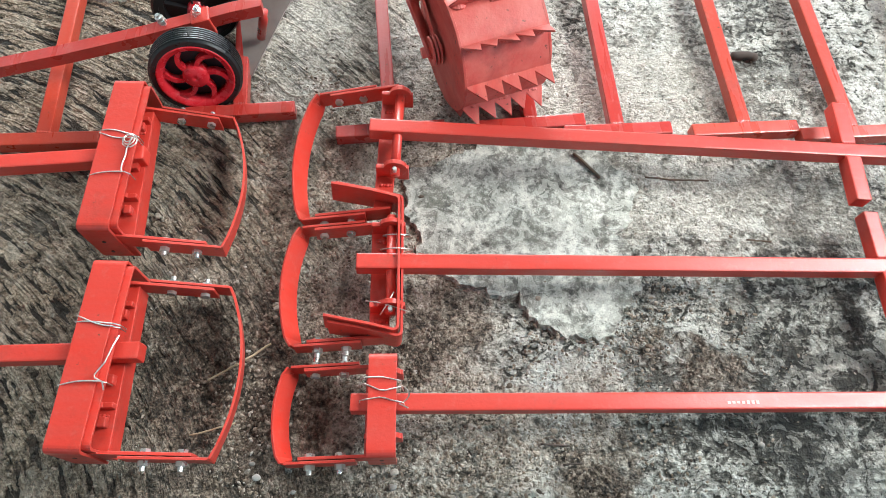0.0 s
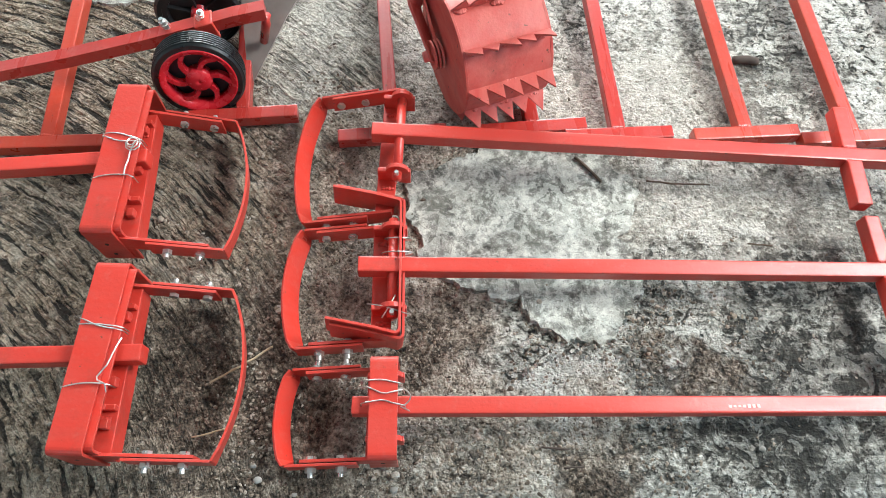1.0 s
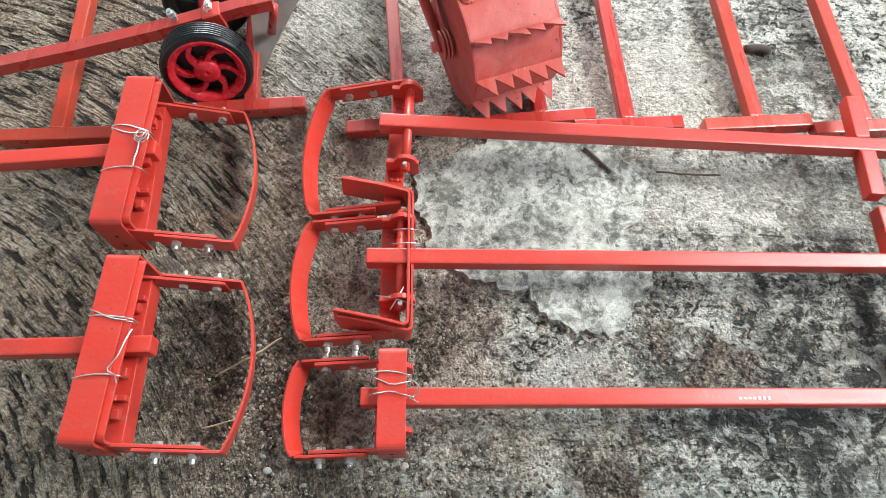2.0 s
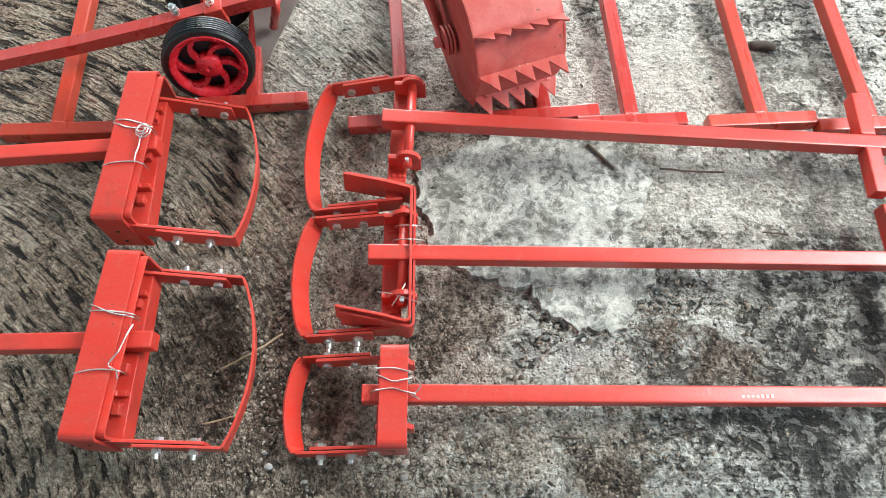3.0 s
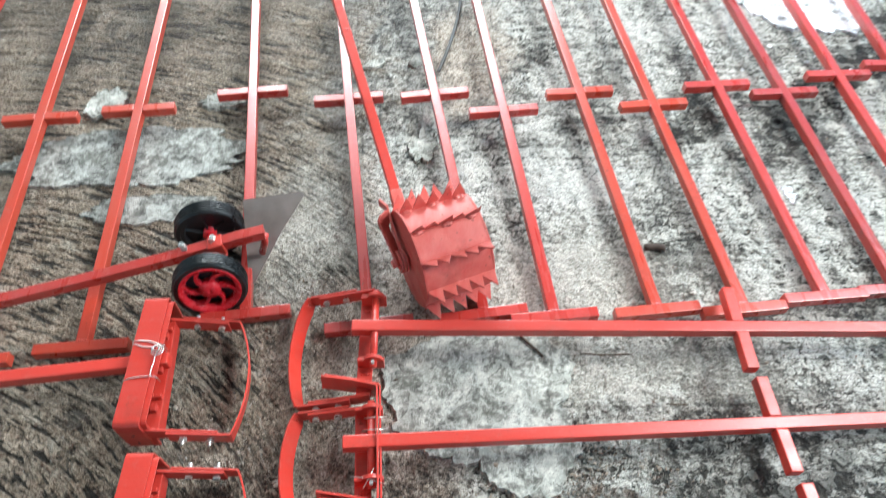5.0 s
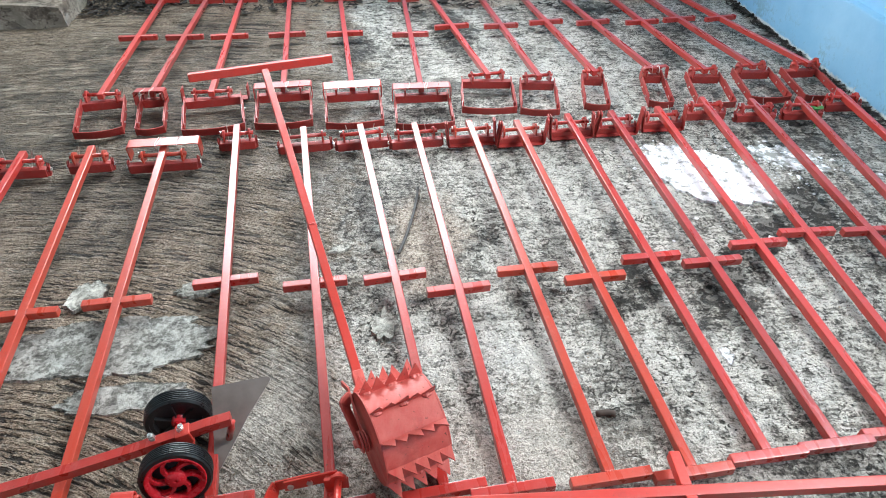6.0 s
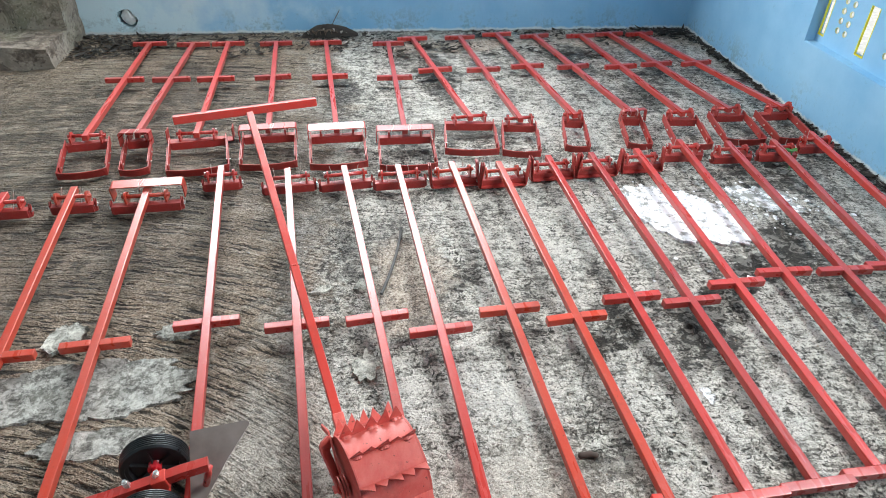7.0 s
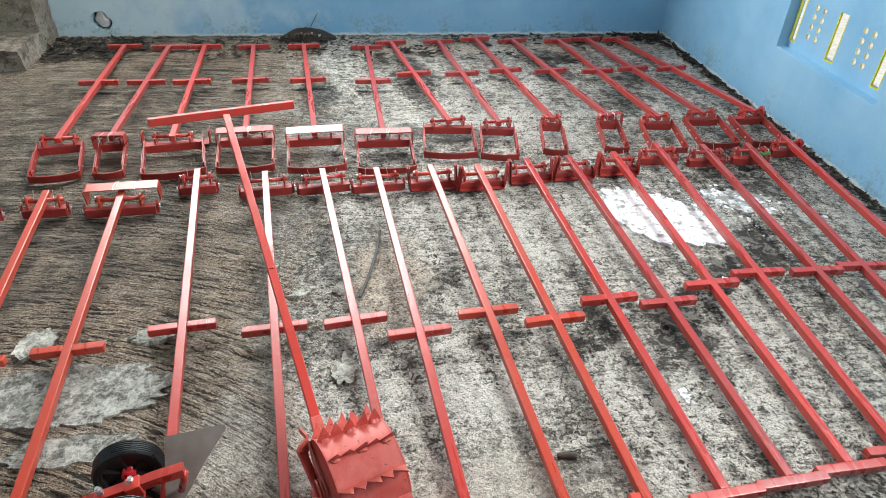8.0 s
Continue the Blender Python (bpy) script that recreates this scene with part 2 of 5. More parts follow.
    col = mix(t, ramp(t, plates, [(0.52, 0.0), (0.535, 0.30)]), col, (0.56, 0.54, 0.475))
    col = mix(t, ramp(t, math_node(t, "ABSOLUTE", math_node(t, "SUBTRACT", plates, 0.515)), [(0.004, 0.42), (0.013, 0.0)]), col, (0.05, 0.046, 0.038))
    col = mix(t, ramp(t, plates, [(0.44, 0.35), (0.47, 0.0)]), col, (0.075, 0.070, 0.057))
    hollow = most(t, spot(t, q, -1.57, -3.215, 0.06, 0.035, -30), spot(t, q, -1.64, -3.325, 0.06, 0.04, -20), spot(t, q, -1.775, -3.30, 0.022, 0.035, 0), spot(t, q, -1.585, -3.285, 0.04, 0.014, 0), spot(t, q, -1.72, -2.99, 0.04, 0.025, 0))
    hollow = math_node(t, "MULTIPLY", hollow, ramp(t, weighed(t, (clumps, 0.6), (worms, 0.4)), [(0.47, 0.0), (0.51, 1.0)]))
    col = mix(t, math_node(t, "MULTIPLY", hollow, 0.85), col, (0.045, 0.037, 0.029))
    crevice = math_node(t, "MULTIPLY", ramp(t, worms, [(0.36, 1.0), (0.415, 0.0)]), ramp(t, weighed(t, (patches, 0.6), (dark_bands, 0.4)), [(0.44, 0.25), (0.56, 1.0)]))
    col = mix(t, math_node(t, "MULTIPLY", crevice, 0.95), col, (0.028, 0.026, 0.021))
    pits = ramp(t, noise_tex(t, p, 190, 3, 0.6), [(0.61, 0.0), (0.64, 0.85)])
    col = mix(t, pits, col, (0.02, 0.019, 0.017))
    height = weighed(t, (grain, 1.4), (clumps, 1.5), (fine, 0.5), (drag, 0.8), (pits, -0.3), (crevice, -0.6), (hollow, -1.4), (ramp(t, plates, [(0.48, 0.0), (0.55, 1.0)]), 0.22))
    # soil: brown crumbs with pale grit and black hollows
    crumble = weighed(t, (grain, 0.45), (clumps, 0.3), (fine, 0.25))
    earth = ramp(t, crumble, [(0.38, (0.016, 0.011, 0.008)), (0.43, (0.11, 0.084, 0.062)), (0.475, (0.335, 0.272, 0.212)), (0.53, (0.53, 0.455, 0.37)), (0.58, (0.66, 0.60, 0.51))])
    soil_at = math_node(t, "MULTIPLY", soil, ramp(t, weighed(t, (clumps, 0.6), (patches, 0.4)), [(0.34, 0.5), (0.5, 0.97)]))
    col = mix(t, soil_at, col, earth)
    # curved broom strokes in the western part
    ax, ay = math_node(t, "ADD", sep.outputs[0], 2.80), math_node(t, "ADD", sep.outputs[1], 3.65)
    rad = math_node(t, "ADD", math_node(t, "SQRT", math_node(t, "ADD", math_node(t, "MULTIPLY", ax, ax), math_node(t, "MULTIPLY", ay, ay))), math_node(t, "MULTIPLY", patches, 0.020))
    ang = math_node(t, "ARCTAN2", ay, ax)
    comb = t.nodes.new("ShaderNodeCombineXYZ")
    t.links.new(math_node(t, "MULTIPLY", rad, 122.0), comb.inputs[0])
    t.links.new(math_node(t, "MULTIPLY", ang, 13.0), comb.inputs[1])
    arcs = node(t, "ShaderNodeTexNoise", Scale=1.0, Detail=3.0, Roughness=0.55, Distortion=0.12)
    t.links.new(comb.outputs[0], arcs.inputs["Vector"])
    arc = arcs.outputs["Fac"]
    # relief shading in the colour: near-black grooves, paler ridge tops
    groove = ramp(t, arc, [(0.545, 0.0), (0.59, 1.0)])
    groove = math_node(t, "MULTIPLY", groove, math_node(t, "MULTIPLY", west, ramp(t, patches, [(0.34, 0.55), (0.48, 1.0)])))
    ridge = ramp(t, arc, [(0.34, 1.0), (0.46, 0.0)])
    col = mix(t, math_node(t, "MULTIPLY", west, 0.88), col, ramp(t, crumble, [(0.40, (0.068, 0.050, 0.035)), (0.5, (0.265, 0.199, 0.138)), (0.6, (0.50, 0.395, 0.29))]))
    col = mix(t, math_node(t, "MULTIPLY", math_node(t, "MULTIPLY", ridge, west), 0.5), col, (0.44, 0.36, 0.265))
    # pale ovals put light into the colour; the first offsets a pole's shadow
    pale_light = most(t, spot(t, q, -1.55, -2.96, 0.36, 0.10, 0, 0.4, 1.2), spot(t, q, -2.0, -2.68, 0.16, 0.24, 0, 0.3, 1.2), spot(t, q, -1.60, -2.78, 0.36, 0.13, 0, 0.4, 1.2), spot(t, q, -1.95, -2.98, 0.06, 0.14, 0, 0.3, 1.2))
    col = mix(t, math_node(t, "MULTIPLY", pale_light, 0.72), col, ramp(t, crumble, [(0.38, (0.13, 0.115, 0.094)), (0.5, (0.45, 0.41, 0.345)), (0.6, (0.72, 0.68, 0.59))]))
    # dark mottle and shade put into the colour of the western floor
    mottled_shade = most(t, spot(t, q, -2.65, -1.25, 0.85, 0.95, 0, 0.6, 1.1), spot(t, q, -2.30, -1.52, 0.40, 0.12, 0), spot(t, q, -2.52, -1.98, 0.28, 0.13, 10), spot(t, q, -2.0, -1.78, 0.14, 0.16, 0), spot(t, q, -2.2, -1.15, 0.6, 0.10, 0), spot(t, q, -1.5, -1.2, 0.4, 0.08, 0), spot(t, q, -2.6, -0.55, 0.2, 0.2, 0))
    col = mix(t, math_node(t, "MULTIPLY", mottled_shade, ramp(t, weighed(t, (clumps, 0.5), (patches, 0.5)), [(0.40, 0.10), (0.56, 0.85)])), col, (0.072, 0.064, 0.052))
    wide = t.nodes.new("ShaderNodeCombineXYZ")
    t.links.new(math_node(t, "MULTIPLY", rad, 36.0), wide.inputs[0])
    t.links.new(math_node(t, "MULTIPLY", ang, 9.0), wide.inputs[1])
    swath = node(t, "ShaderNodeTexNoise", Scale=1.0, Detail=5.0, Roughness=0.65, Distortion=0.3)
    t.links.new(wide.outputs[0], swath.inputs["Vector"])
    col = mix(t, math_node(t, "MULTIPLY", ramp(t, swath.outputs["Fac"], [(0.53, 0.0), (0.64, 0.3)]), math_node(t, "MULTIPLY", west, ramp(t, patches, [(0.38, 0.1), (0.58, 1.0)]))), col, (0.075, 0.062, 0.047))
    col = mix(t, math_node(t, "MULTIPLY", ramp(t, swath.outputs["Fac"], [(0.36, 0.45), (0.45, 0.0)]), west), col, (0.46, 0.41, 0.33))
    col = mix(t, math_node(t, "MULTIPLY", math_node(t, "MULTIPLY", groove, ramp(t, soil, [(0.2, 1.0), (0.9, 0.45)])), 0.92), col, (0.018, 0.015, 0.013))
    height = weighed(t, (height, 1.0), (groove, -1.1), (math_node(t, "MULTIPLY", ridge, west), 0.9))
    loam = most(t, spot(t, q, -2.09, -3.22, 0.15, 0.17, -8), spot(t, q, -2.0, -3.42, 0.32, 0.11, 0), spot(t, q, -1.53, -3.195, 0.06, 0.035, -20), spot(t, q, -1.64, -3.33, 0.06, 0.10, 10), spot(t, q, -1.83, -3.16, 0.05, 0.08, 0), spot(t, q, -1.98, -3.29, 0.06, 0.07, 0))
    loam = math_node(t, "MULTIPLY", loam, ramp(t, weighed(t, (clumps, 0.6), (grain, 0.4)), [(0.36, 0.98), (0.60, 0.84)]))
    col = mix(t, loam, col, ramp(t, crumble, [(0.40, (0.010, 0.008, 0.006)), (0.47, (0.065, 0.047, 0.034)), (0.52, (0.14, 0.104, 0.076)), (0.59, (0.32, 0.26, 0.20))]))
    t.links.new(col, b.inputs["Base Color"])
    t.links.new(ramp(t, patches, [(0.35, 0.46), (0.65, 0.8)]), b.inputs["Roughness"])
    b.inputs["Specular IOR Level"].default_value = 0.32
    bump(t, b, height, 0.8, 0.003)
    disp = node(t, "ShaderNodeDisplacement", Midlevel=2.5, Scale=0.0026)
    t.links.new(height, disp.inputs["Height"])
    t.links.new(disp.outputs[0], t.nodes["Material Output"].inputs["Displacement"])
    m.displacement_method = "BOTH"
    return m


FLOOR = old_floor()


def crust_material(name, dark, middle, light, moss, scale):
    """Mortar or stone: smooth body with faint clouds, dark specks and a mossy tint here and there."""
    m, t, b = material(name)
    p = where(t)
    cloud = noise_tex(t, p, scale, 5, 0.6, distortion=0.6)
    clumps = noise_tex(t, p, scale * 4.2, 5, 0.65)
    fine = noise_tex(t, p, scale * 22, 4, 0.62)
    s = weighed(t, (cloud, 0.46), (clumps, 0.38), (fine, 0.16))
    col = ramp(t, s, [(0.38, dark), (0.485, middle), (0.58, light)])
    col = mix(t, ramp(t, noise_tex(t, p, scale * 0.7, 3, 0.5), [(0.48, 0.0), (0.66, 0.7)]), col, moss)
    col = mix(t, ramp(t, weighed(t, (clumps, 0.5), (fine, 0.5)), [(0.525, 0.0), (0.56, 0.35)]), col, light)
    plates = noise_tex(t, p, scale * 1.1, 4, 0.58, distortion=0.8)
    col = mix(t, ramp(t, plates, [(0.515, 0.0), (0.53, 0.38)]), col, light)
    rim = ramp(t, math_node(t, "ABSOLUTE", math_node(t, "SUBTRACT", plates, 0.512)), [(0.003, 0.3), (0.009, 0.0)])
    col = mix(t, rim, col, tuple(c * 0.6 for c in dark))
    col = mix(t, ramp(t, noise_tex(t, p, scale * 13, 4, 0.6), [(0.62, 0.0), (0.66, 0.8)]), col, tuple(c * 0.35 for c in dark))
    t.links.new(col, b.inputs["Base Color"])
    b.inputs["Roughness"].default_value = 0.85
    b.inputs["Specular IOR Level"].default_value = 0.25
    bump(t, b, weighed(t, (clumps, 1.0), (fine, 0.6), (rim, -0.5), (ramp(t, plates, [(0.50, 0.0), (0.53, 1.0)]), 0.4)), 0.55, 0.0025)
    return m


SKIM = crust_material("mortar_skim", (0.060, 0.058, 0.050), (0.28, 0.272, 0.238), (0.66, 0.65, 0.575), (0.15, 0.15, 0.125), 30)
SKIM_GREY = crust_material("worn_mortar_layer", (0.045, 0.043, 0.038), (0.19, 0.184, 0.163), (0.53, 0.52, 0.47), (0.12, 0.12, 0.10), 30)
STONE = crust_material("mossy_stone", (0.07, 0.056, 0.044), (0.19, 0.155, 0.125), (0.36, 0.315, 0.26), (0.21, 0.205, 0.14), 5)


def wall_paint():
    m, t, b = material("blue_limewash")
    p = where(t)
    col = mix(t, ramp(t, noise_tex(t, p, 3, 5, 0.6), [(0.3, 0.0), (0.7, 1.0)]), (0.20, 0.45, 0.68), (0.32, 0.57, 0.77))
    col = mix(t, ramp(t, noise_tex(t, p, 22, 5, 0.7), [(0.62, 0.0), (0.8, 0.5)]), col, (0.14, 0.24, 0.3))
    sep = t.nodes.new("ShaderNodeSeparateXYZ")
    t.links.new(p, sep.inputs[0])
    # paler to the west: light cast on the wall is put into the paint
    pale = ramp(t, weighed(t, (sep.outputs[0], -0.2), (noise_tex(t, p, 5, 4, 0.6), 0.4)), [(0.61, 0.0), (0.76, 0.9)])
    col = mix(t, pale, col, (0.64, 0.80, 0.84))
    low = ramp(t, sep.outputs[2], [(0.02, 1.0), (0.16, 0.0)])
    moss = math_node(t, "MULTIPLY", low, ramp(t, weighed(t, (noise_tex(t, p, 6, 5, 0.65), 0.6), (noise_tex(t, p, 60, 4, 0.7), 0.4)), [(0.515, 0.0), (0.60, 0.5)]))
    col = mix(t, moss, col, (0.13, 0.17, 0.18))
    foot = math_node(t, "ADD", math_node(t, "ADD", sep.outputs[2], math_node(t, "MULTIPLY", noise_tex(t, p, 16, 5, 0.75), -0.045)), 0.03)
    col = mix(t, ramp(t, foot, [(0.016, 0.95), (0.024, 0.0)]), col, (0.70, 0.74, 0.74))
    col = mix(t, ramp(t, foot, [(0.007, 0.9), (0.012, 0.0)]), col, (0.06, 0.055, 0.05))
    t.links.new(col, b.inputs["Base Color"])
    b.inputs["Roughness"].default_value = 0.8
    bump(t, b, noise_tex(t, p, 45, 6, 0.7), 0.35, 0.003)
    return m


BLUE = wall_paint()


def white_spill(name, low, high):
    m, t, b = material(name)
    p = where(t)
    n = noise_tex(t, p, 30, 6, 0.7)
    col = mix(t, ramp(t, n, [(low, 0.0), (high, 1.0)]), (0.27, 0.27, 0.25), (0.86, 0.87, 0.88))
    col = mix(t, ramp(t, noise_tex(t, p, 75, 4, 0.6), [(0.63, 0.0), (0.66, 0.85)]), col, (0.16, 0.155, 0.14))
    t.links.new(col, b.inputs["Base Color"])
    b.inputs["Roughness"].default_value = 0.8
    bump(t, b, n, 0.5, 0.003)
    return m


LIME = white_spill("white_lime_spill", 0.38, 0.50)
LIME_THIN = white_spill("thin_lime_smear", 0.47, 0.58)

# ---- mesh helpers ----


def box_bm(bm, size, m=None, bevel=0.0):
    made = bmesh.ops.create_cube(bm, size=1.0, matrix=(m or Matrix()) @ Matrix.Diagonal((*size, 1)))
    if bevel:
        edges = {e for v in made["verts"] for e in v.link_edges}
        bmesh.ops.bevel(bm, geom=list(edges), offset=bevel, segments=2, affect="EDGES", profile=0.6)


def cyl_bm(bm, r, depth, m=None, seg=16, r2=None):
    bmesh.ops.create_cone(bm, cap_ends=True, segments=seg, radius1=r, radius2=r if r2 is None else r2, depth=depth, matrix=m or Matrix())


def boxes(*items, bevel=0.0):
    bm = bmesh.new()
    for size, m in items:
        box_bm(bm, size, m, bevel)
    return bm


def mesh_of(bm, name, mat, smooth=False):
    me = bpy.data.meshes.new(name)
    bmesh.ops.recalc_face_normals(bm, faces=bm.faces)
    bm.to_mesh(me)
    bm.free()
    me.materials.append(mat)
    if smooth:
        me.shade_smooth()
    return me


def part(name, bm, mat, parent, label="", smooth=False):
    ob = new(name, mesh_of(bm, name, mat, smooth))
    ob.parent = parent
    if label:
        tagged(ob, label)
    return ob


def thing(name, label, category, m=None, group="", kind=""):
    ob = new(name)
    ob.empty_display_size = 0.05
    if m:
        ob.matrix_world = m
    return tagged(ob, label, category, group, kind)


def strip_bm(points, normal_of, width, thick):
    """A flat bar along points; normal_of(i) is the way its width runs."""
    bm = bmesh.new()
    rings = []
    n = len(points)
    for i, p in enumerate(points):
        a, c = points[max(i - 1, 0)], points[min(i + 1, n - 1)]
        run = (Vector(c) - Vector(a)).normalized()
        up = Vector(normal_of(i)).normalized()
        side = run.cross(up).normalized()
        rings.append([bm.verts.new(Vector(p) + up * (u * width / 2) + side * (s * thick / 2)) for u, s in ((-1, -1), (1, -1), (1, 1), (-1, 1))])
    for a, c in zip(rings, rings[1:]):
        for k in range(4):
            bm.faces.new((a[k], a[(k + 1) % 4], c[(k + 1) % 4], c[k]))
    bm.faces.new(rings[0])
    bm.faces.new(rings[-1][::-1])
    return bm


def tube_bm(bm, points, r, seg=6):
    """A round rod or wire along points."""
    pts = [Vector(p) for p in points]
    rings = []
    for i, p in enumerate(pts):
        run = (pts[min(i + 1, len(pts) - 1)] - pts[max(i - 1, 0)]).normalized()
        side = run.cross(Vector((0.31, 0.17, 0.93))).normalized()
        up = side.cross(run)
        rings.append([bm.verts.new(p + (side * math.cos(2 * math.pi * k / seg) + up * math.sin(2 * math.pi * k / seg)) * r) for k in range(seg)])
    for a, c in zip(rings, rings[1:]):
        for k in range(seg):
            bm.faces.new((a[k], a[(k + 1) % seg], c[(k + 1) % seg], c[k]))
    bm.faces.new(rings[0])
    bm.faces.new(rings[-1][::-1])
    return bm


ACROSS_X = Matrix.Rotation(math.pi / 2, 4, "Y")


def wheel_bm_profile(profile, seg=48):
    """A ring turned about the local z from (radius, height) pairs, closed."""
    bm = bmesh.new()
    rings = []
    for k in range(seg):
        an = 2 * math.pi * k / seg
        rings.append([bm.verts.new((r * math.cos(an), r * math.sin(an), z)) for r, z in profile])
    m = len(profile)
    for k in range(seg):
        a, c = rings[k], rings[(k + 1) % seg]
        for j in range(m):
            bm.faces.new((a[j], c[j], c[(j + 1) % m], a[(j + 1) % m]))
    return bm


def weld_bm(spots, size, rng):
    """A lumpy bead of weld."""
    bm = bmesh.new()
    for s in spots:
        r = size * rng.uniform(0.7, 1.15)
        bmesh.ops.create_icosphere(bm, subdivisions=1, radius=r, matrix=Matrix.Translation(s) @ Matrix.Diagonal((1, 1, 0.7, 1)))
    return bm


# ---- structure ----
WALL = 0.14
HIGH = 2.9


def wall_part(name, pieces, label):
    ob = new(name, mesh_of(boxes(*pieces), name, BLUE))
    return tagged(ob, label, "wall", kind="structure")


def slab(x0, x1, y0, y1, z0, z1):
    return ((x1 - x0, y1 - y0, z1 - z0), Matrix.Translation(((x0 + x1) / 2, (y0 + y1) / 2, (z0 + z1) / 2)))


def make_floor():
    # a fine mesh under the nearest hoes, so that grooves and crumbs have true relief
    gx = np.concatenate([np.arange(-5.0, -2.78, 0.024), np.arange(-2.78, -1.10, 0.003), np.arange(-1.10, 0.001, 0.022), [0.0]])
    gy = np.concatenate([np.arange(-6.0, -3.64, 0.03), np.arange(-3.64, -2.52, 0.003), np.arange(-2.52, -1.5, 0.008), np.arange(-1.5, 0.0, 0.02), [0.0]])
    nx, ny = len(gx), len(gy)
    xs, ys = np.meshgrid(gx, gy)
    z = 0.0018 * np.sin(xs * 5.1 + 1.3 * np.sin(ys * 3.7)) + 0.0014 * np.sin(ys * 6.3 + 1.1 * np.sin(xs * 4.1 + 2.0)) - 0.0020
    verts = np.stack([xs.ravel(), ys.ravel(), z.ravel()], 1)
    k = np.arange(nx * ny).reshape(ny, nx)
    quads = np.stack([k[:-1, :-1].ravel(), k[:-1, 1:].ravel(), k[1:, 1:].ravel(), k[1:, :-1].ravel()], 1)
    me = bpy.data.meshes.new("floor")
    me.from_pydata(verts.tolist(), [], quads.tolist())
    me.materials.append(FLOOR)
    me.shade_smooth()
    tagged(new("floor", me), "old grey concrete floor, mouldy and stained with brown soil", "floor", kind="structure")
    base = new("ground", mesh_of(boxes(slab(-40, 40, -40, 40, -0.3, -0.06)), "ground", OUTSIDE))
    tagged(base, "bare ground outside the building", "ground", kind="structure")


make_floor()

# back wall with a window above the view
north = wall_part("wall_north", (
    slab(-6, -3.2, 0, WALL, -0.05, HIGH), slab(-3.2, -3.02, 0, WALL, -0.05, 0.88), slab(-3.02, -2.88, 0, WALL, 0.13, 0.88), slab(-3.02, -2.88, 0, WALL, -0.05, 0.03),
    slab(-2.88, -1.02, 0, WALL, -0.05, 0.88), slab(-3.2, -1.02, 0, WALL, 2.12, HIGH), slab(-1.02, WALL, 0, WALL, -0.05, HIGH)), "pale blue painted plaster wall with a drain hole at its foot")


def drain_surround():
    """Plaster broken out round the drain: a ragged hole through the wall's thickness."""
    bm = bmesh.new()
    n, hx, hz, cx, cz = 40, 0.08, 0.06, -2.95, 0.077
    rings = []
    for k in range(n):
        an = 2 * math.pi * (k + 0.5) / n
        co, si = math.cos(an), math.sin(an)
        r = 0.047 * (1 + 0.22 * noise.noise(Vector((co * 1.6, si * 1.6, 4.2))) + 0.08 * noise.noise(Vector((co * 5, si * 5, 1.1))))
        f = 1 / max(abs(co) / hx, abs(si) / hz)
        rings.append([bm.verts.new((cx + a, y, cz + c)) for y in (-0.0006, WALL) for a, c in ((co * r, si * r * 1.05), (co * f, si * f))])
    for k in range(n):
        a, c = rings[k], rings[(k + 1) % n]
        bm.faces.new((a[0], a[1], c[1], c[0]))
        bm.faces.new((a[2], c[2], c[3], a[3]))
        bm.faces.new((a[0], c[0], c[2], a[2]))
    part("drain_surround", bm, BLUE, north)
    # added dark disc that stands for the hole's shade and hides the bright outside
    bm = bmesh.new()
    cyl_bm(bm, 0.06, 0.01, Matrix.Translation((cx, WALL - 0.03, cz)) @ Matrix.Rotation(math.pi / 2, 4, "X"), 24)
    part("drain_dark_plug", bm, STICK, north)


drain_surround()
# side wall with the pierced block window and a large window nearer
wall_part("wall_east", (
    slab(0, WALL, -0.8, 0, -0.05, HIGH), slab(0, 0.062, -1.03, -0.8, 0.27, 1.25), slab(0, WALL, -1.03, -0.8, -0.05, 0.27), slab(0, WALL, -1.03, -0.8, 1.25, HIGH), slab(0, WALL, -1.64, -1.03, -0.05, 0.27), slab(0, WALL, -1.64, -1.03, 1.25, HIGH),
    slab(0, WALL, -2.1, -1.64, -0.05, HIGH), slab(0, WALL, -3.15, -2.1, -0.05, 1.15), slab(0, WALL, -3.15, -2.1, 2.4, HIGH),
    slab(0, WALL, -6.2, -3.15, -0.05, HIGH)), "pale blue painted plaster wall with a deep window recess")
# assumed walls out of view; their openings set how much fill comes in
wall_part("wall_west", (
    slab(-5.14, -5, -6, -3.5, -0.05, HIGH), slab(-5.14, -5, -1.3, 0, -0.05, HIGH), slab(-5.14, -5, -3.5, -1.3, 2.3, HIGH)), "unseen pale blue wall with an assumed doorway")
wall_part("wall_south", (
    slab(-5.14, -3.1, -6.14, -6, -0.05, HIGH), slab(-0.9, 0, -6.14, -6, -0.05, HIGH), slab(-3.1, -0.9, -6.14, -6, 2.1, HIGH)), "unseen pale blue wall with an assumed wide opening")
# ceiling out of view, kept dark so it bounces little light
ceiling = new("ceiling", mesh_of(boxes(slab(-5.14, WALL, -6.14, WALL, HIGH, HIGH + 0.12)), "ceiling", CEILING))
tagged(ceiling, "unseen dark grey ceiling, added to limit fill light", "ceiling", kind="structure")


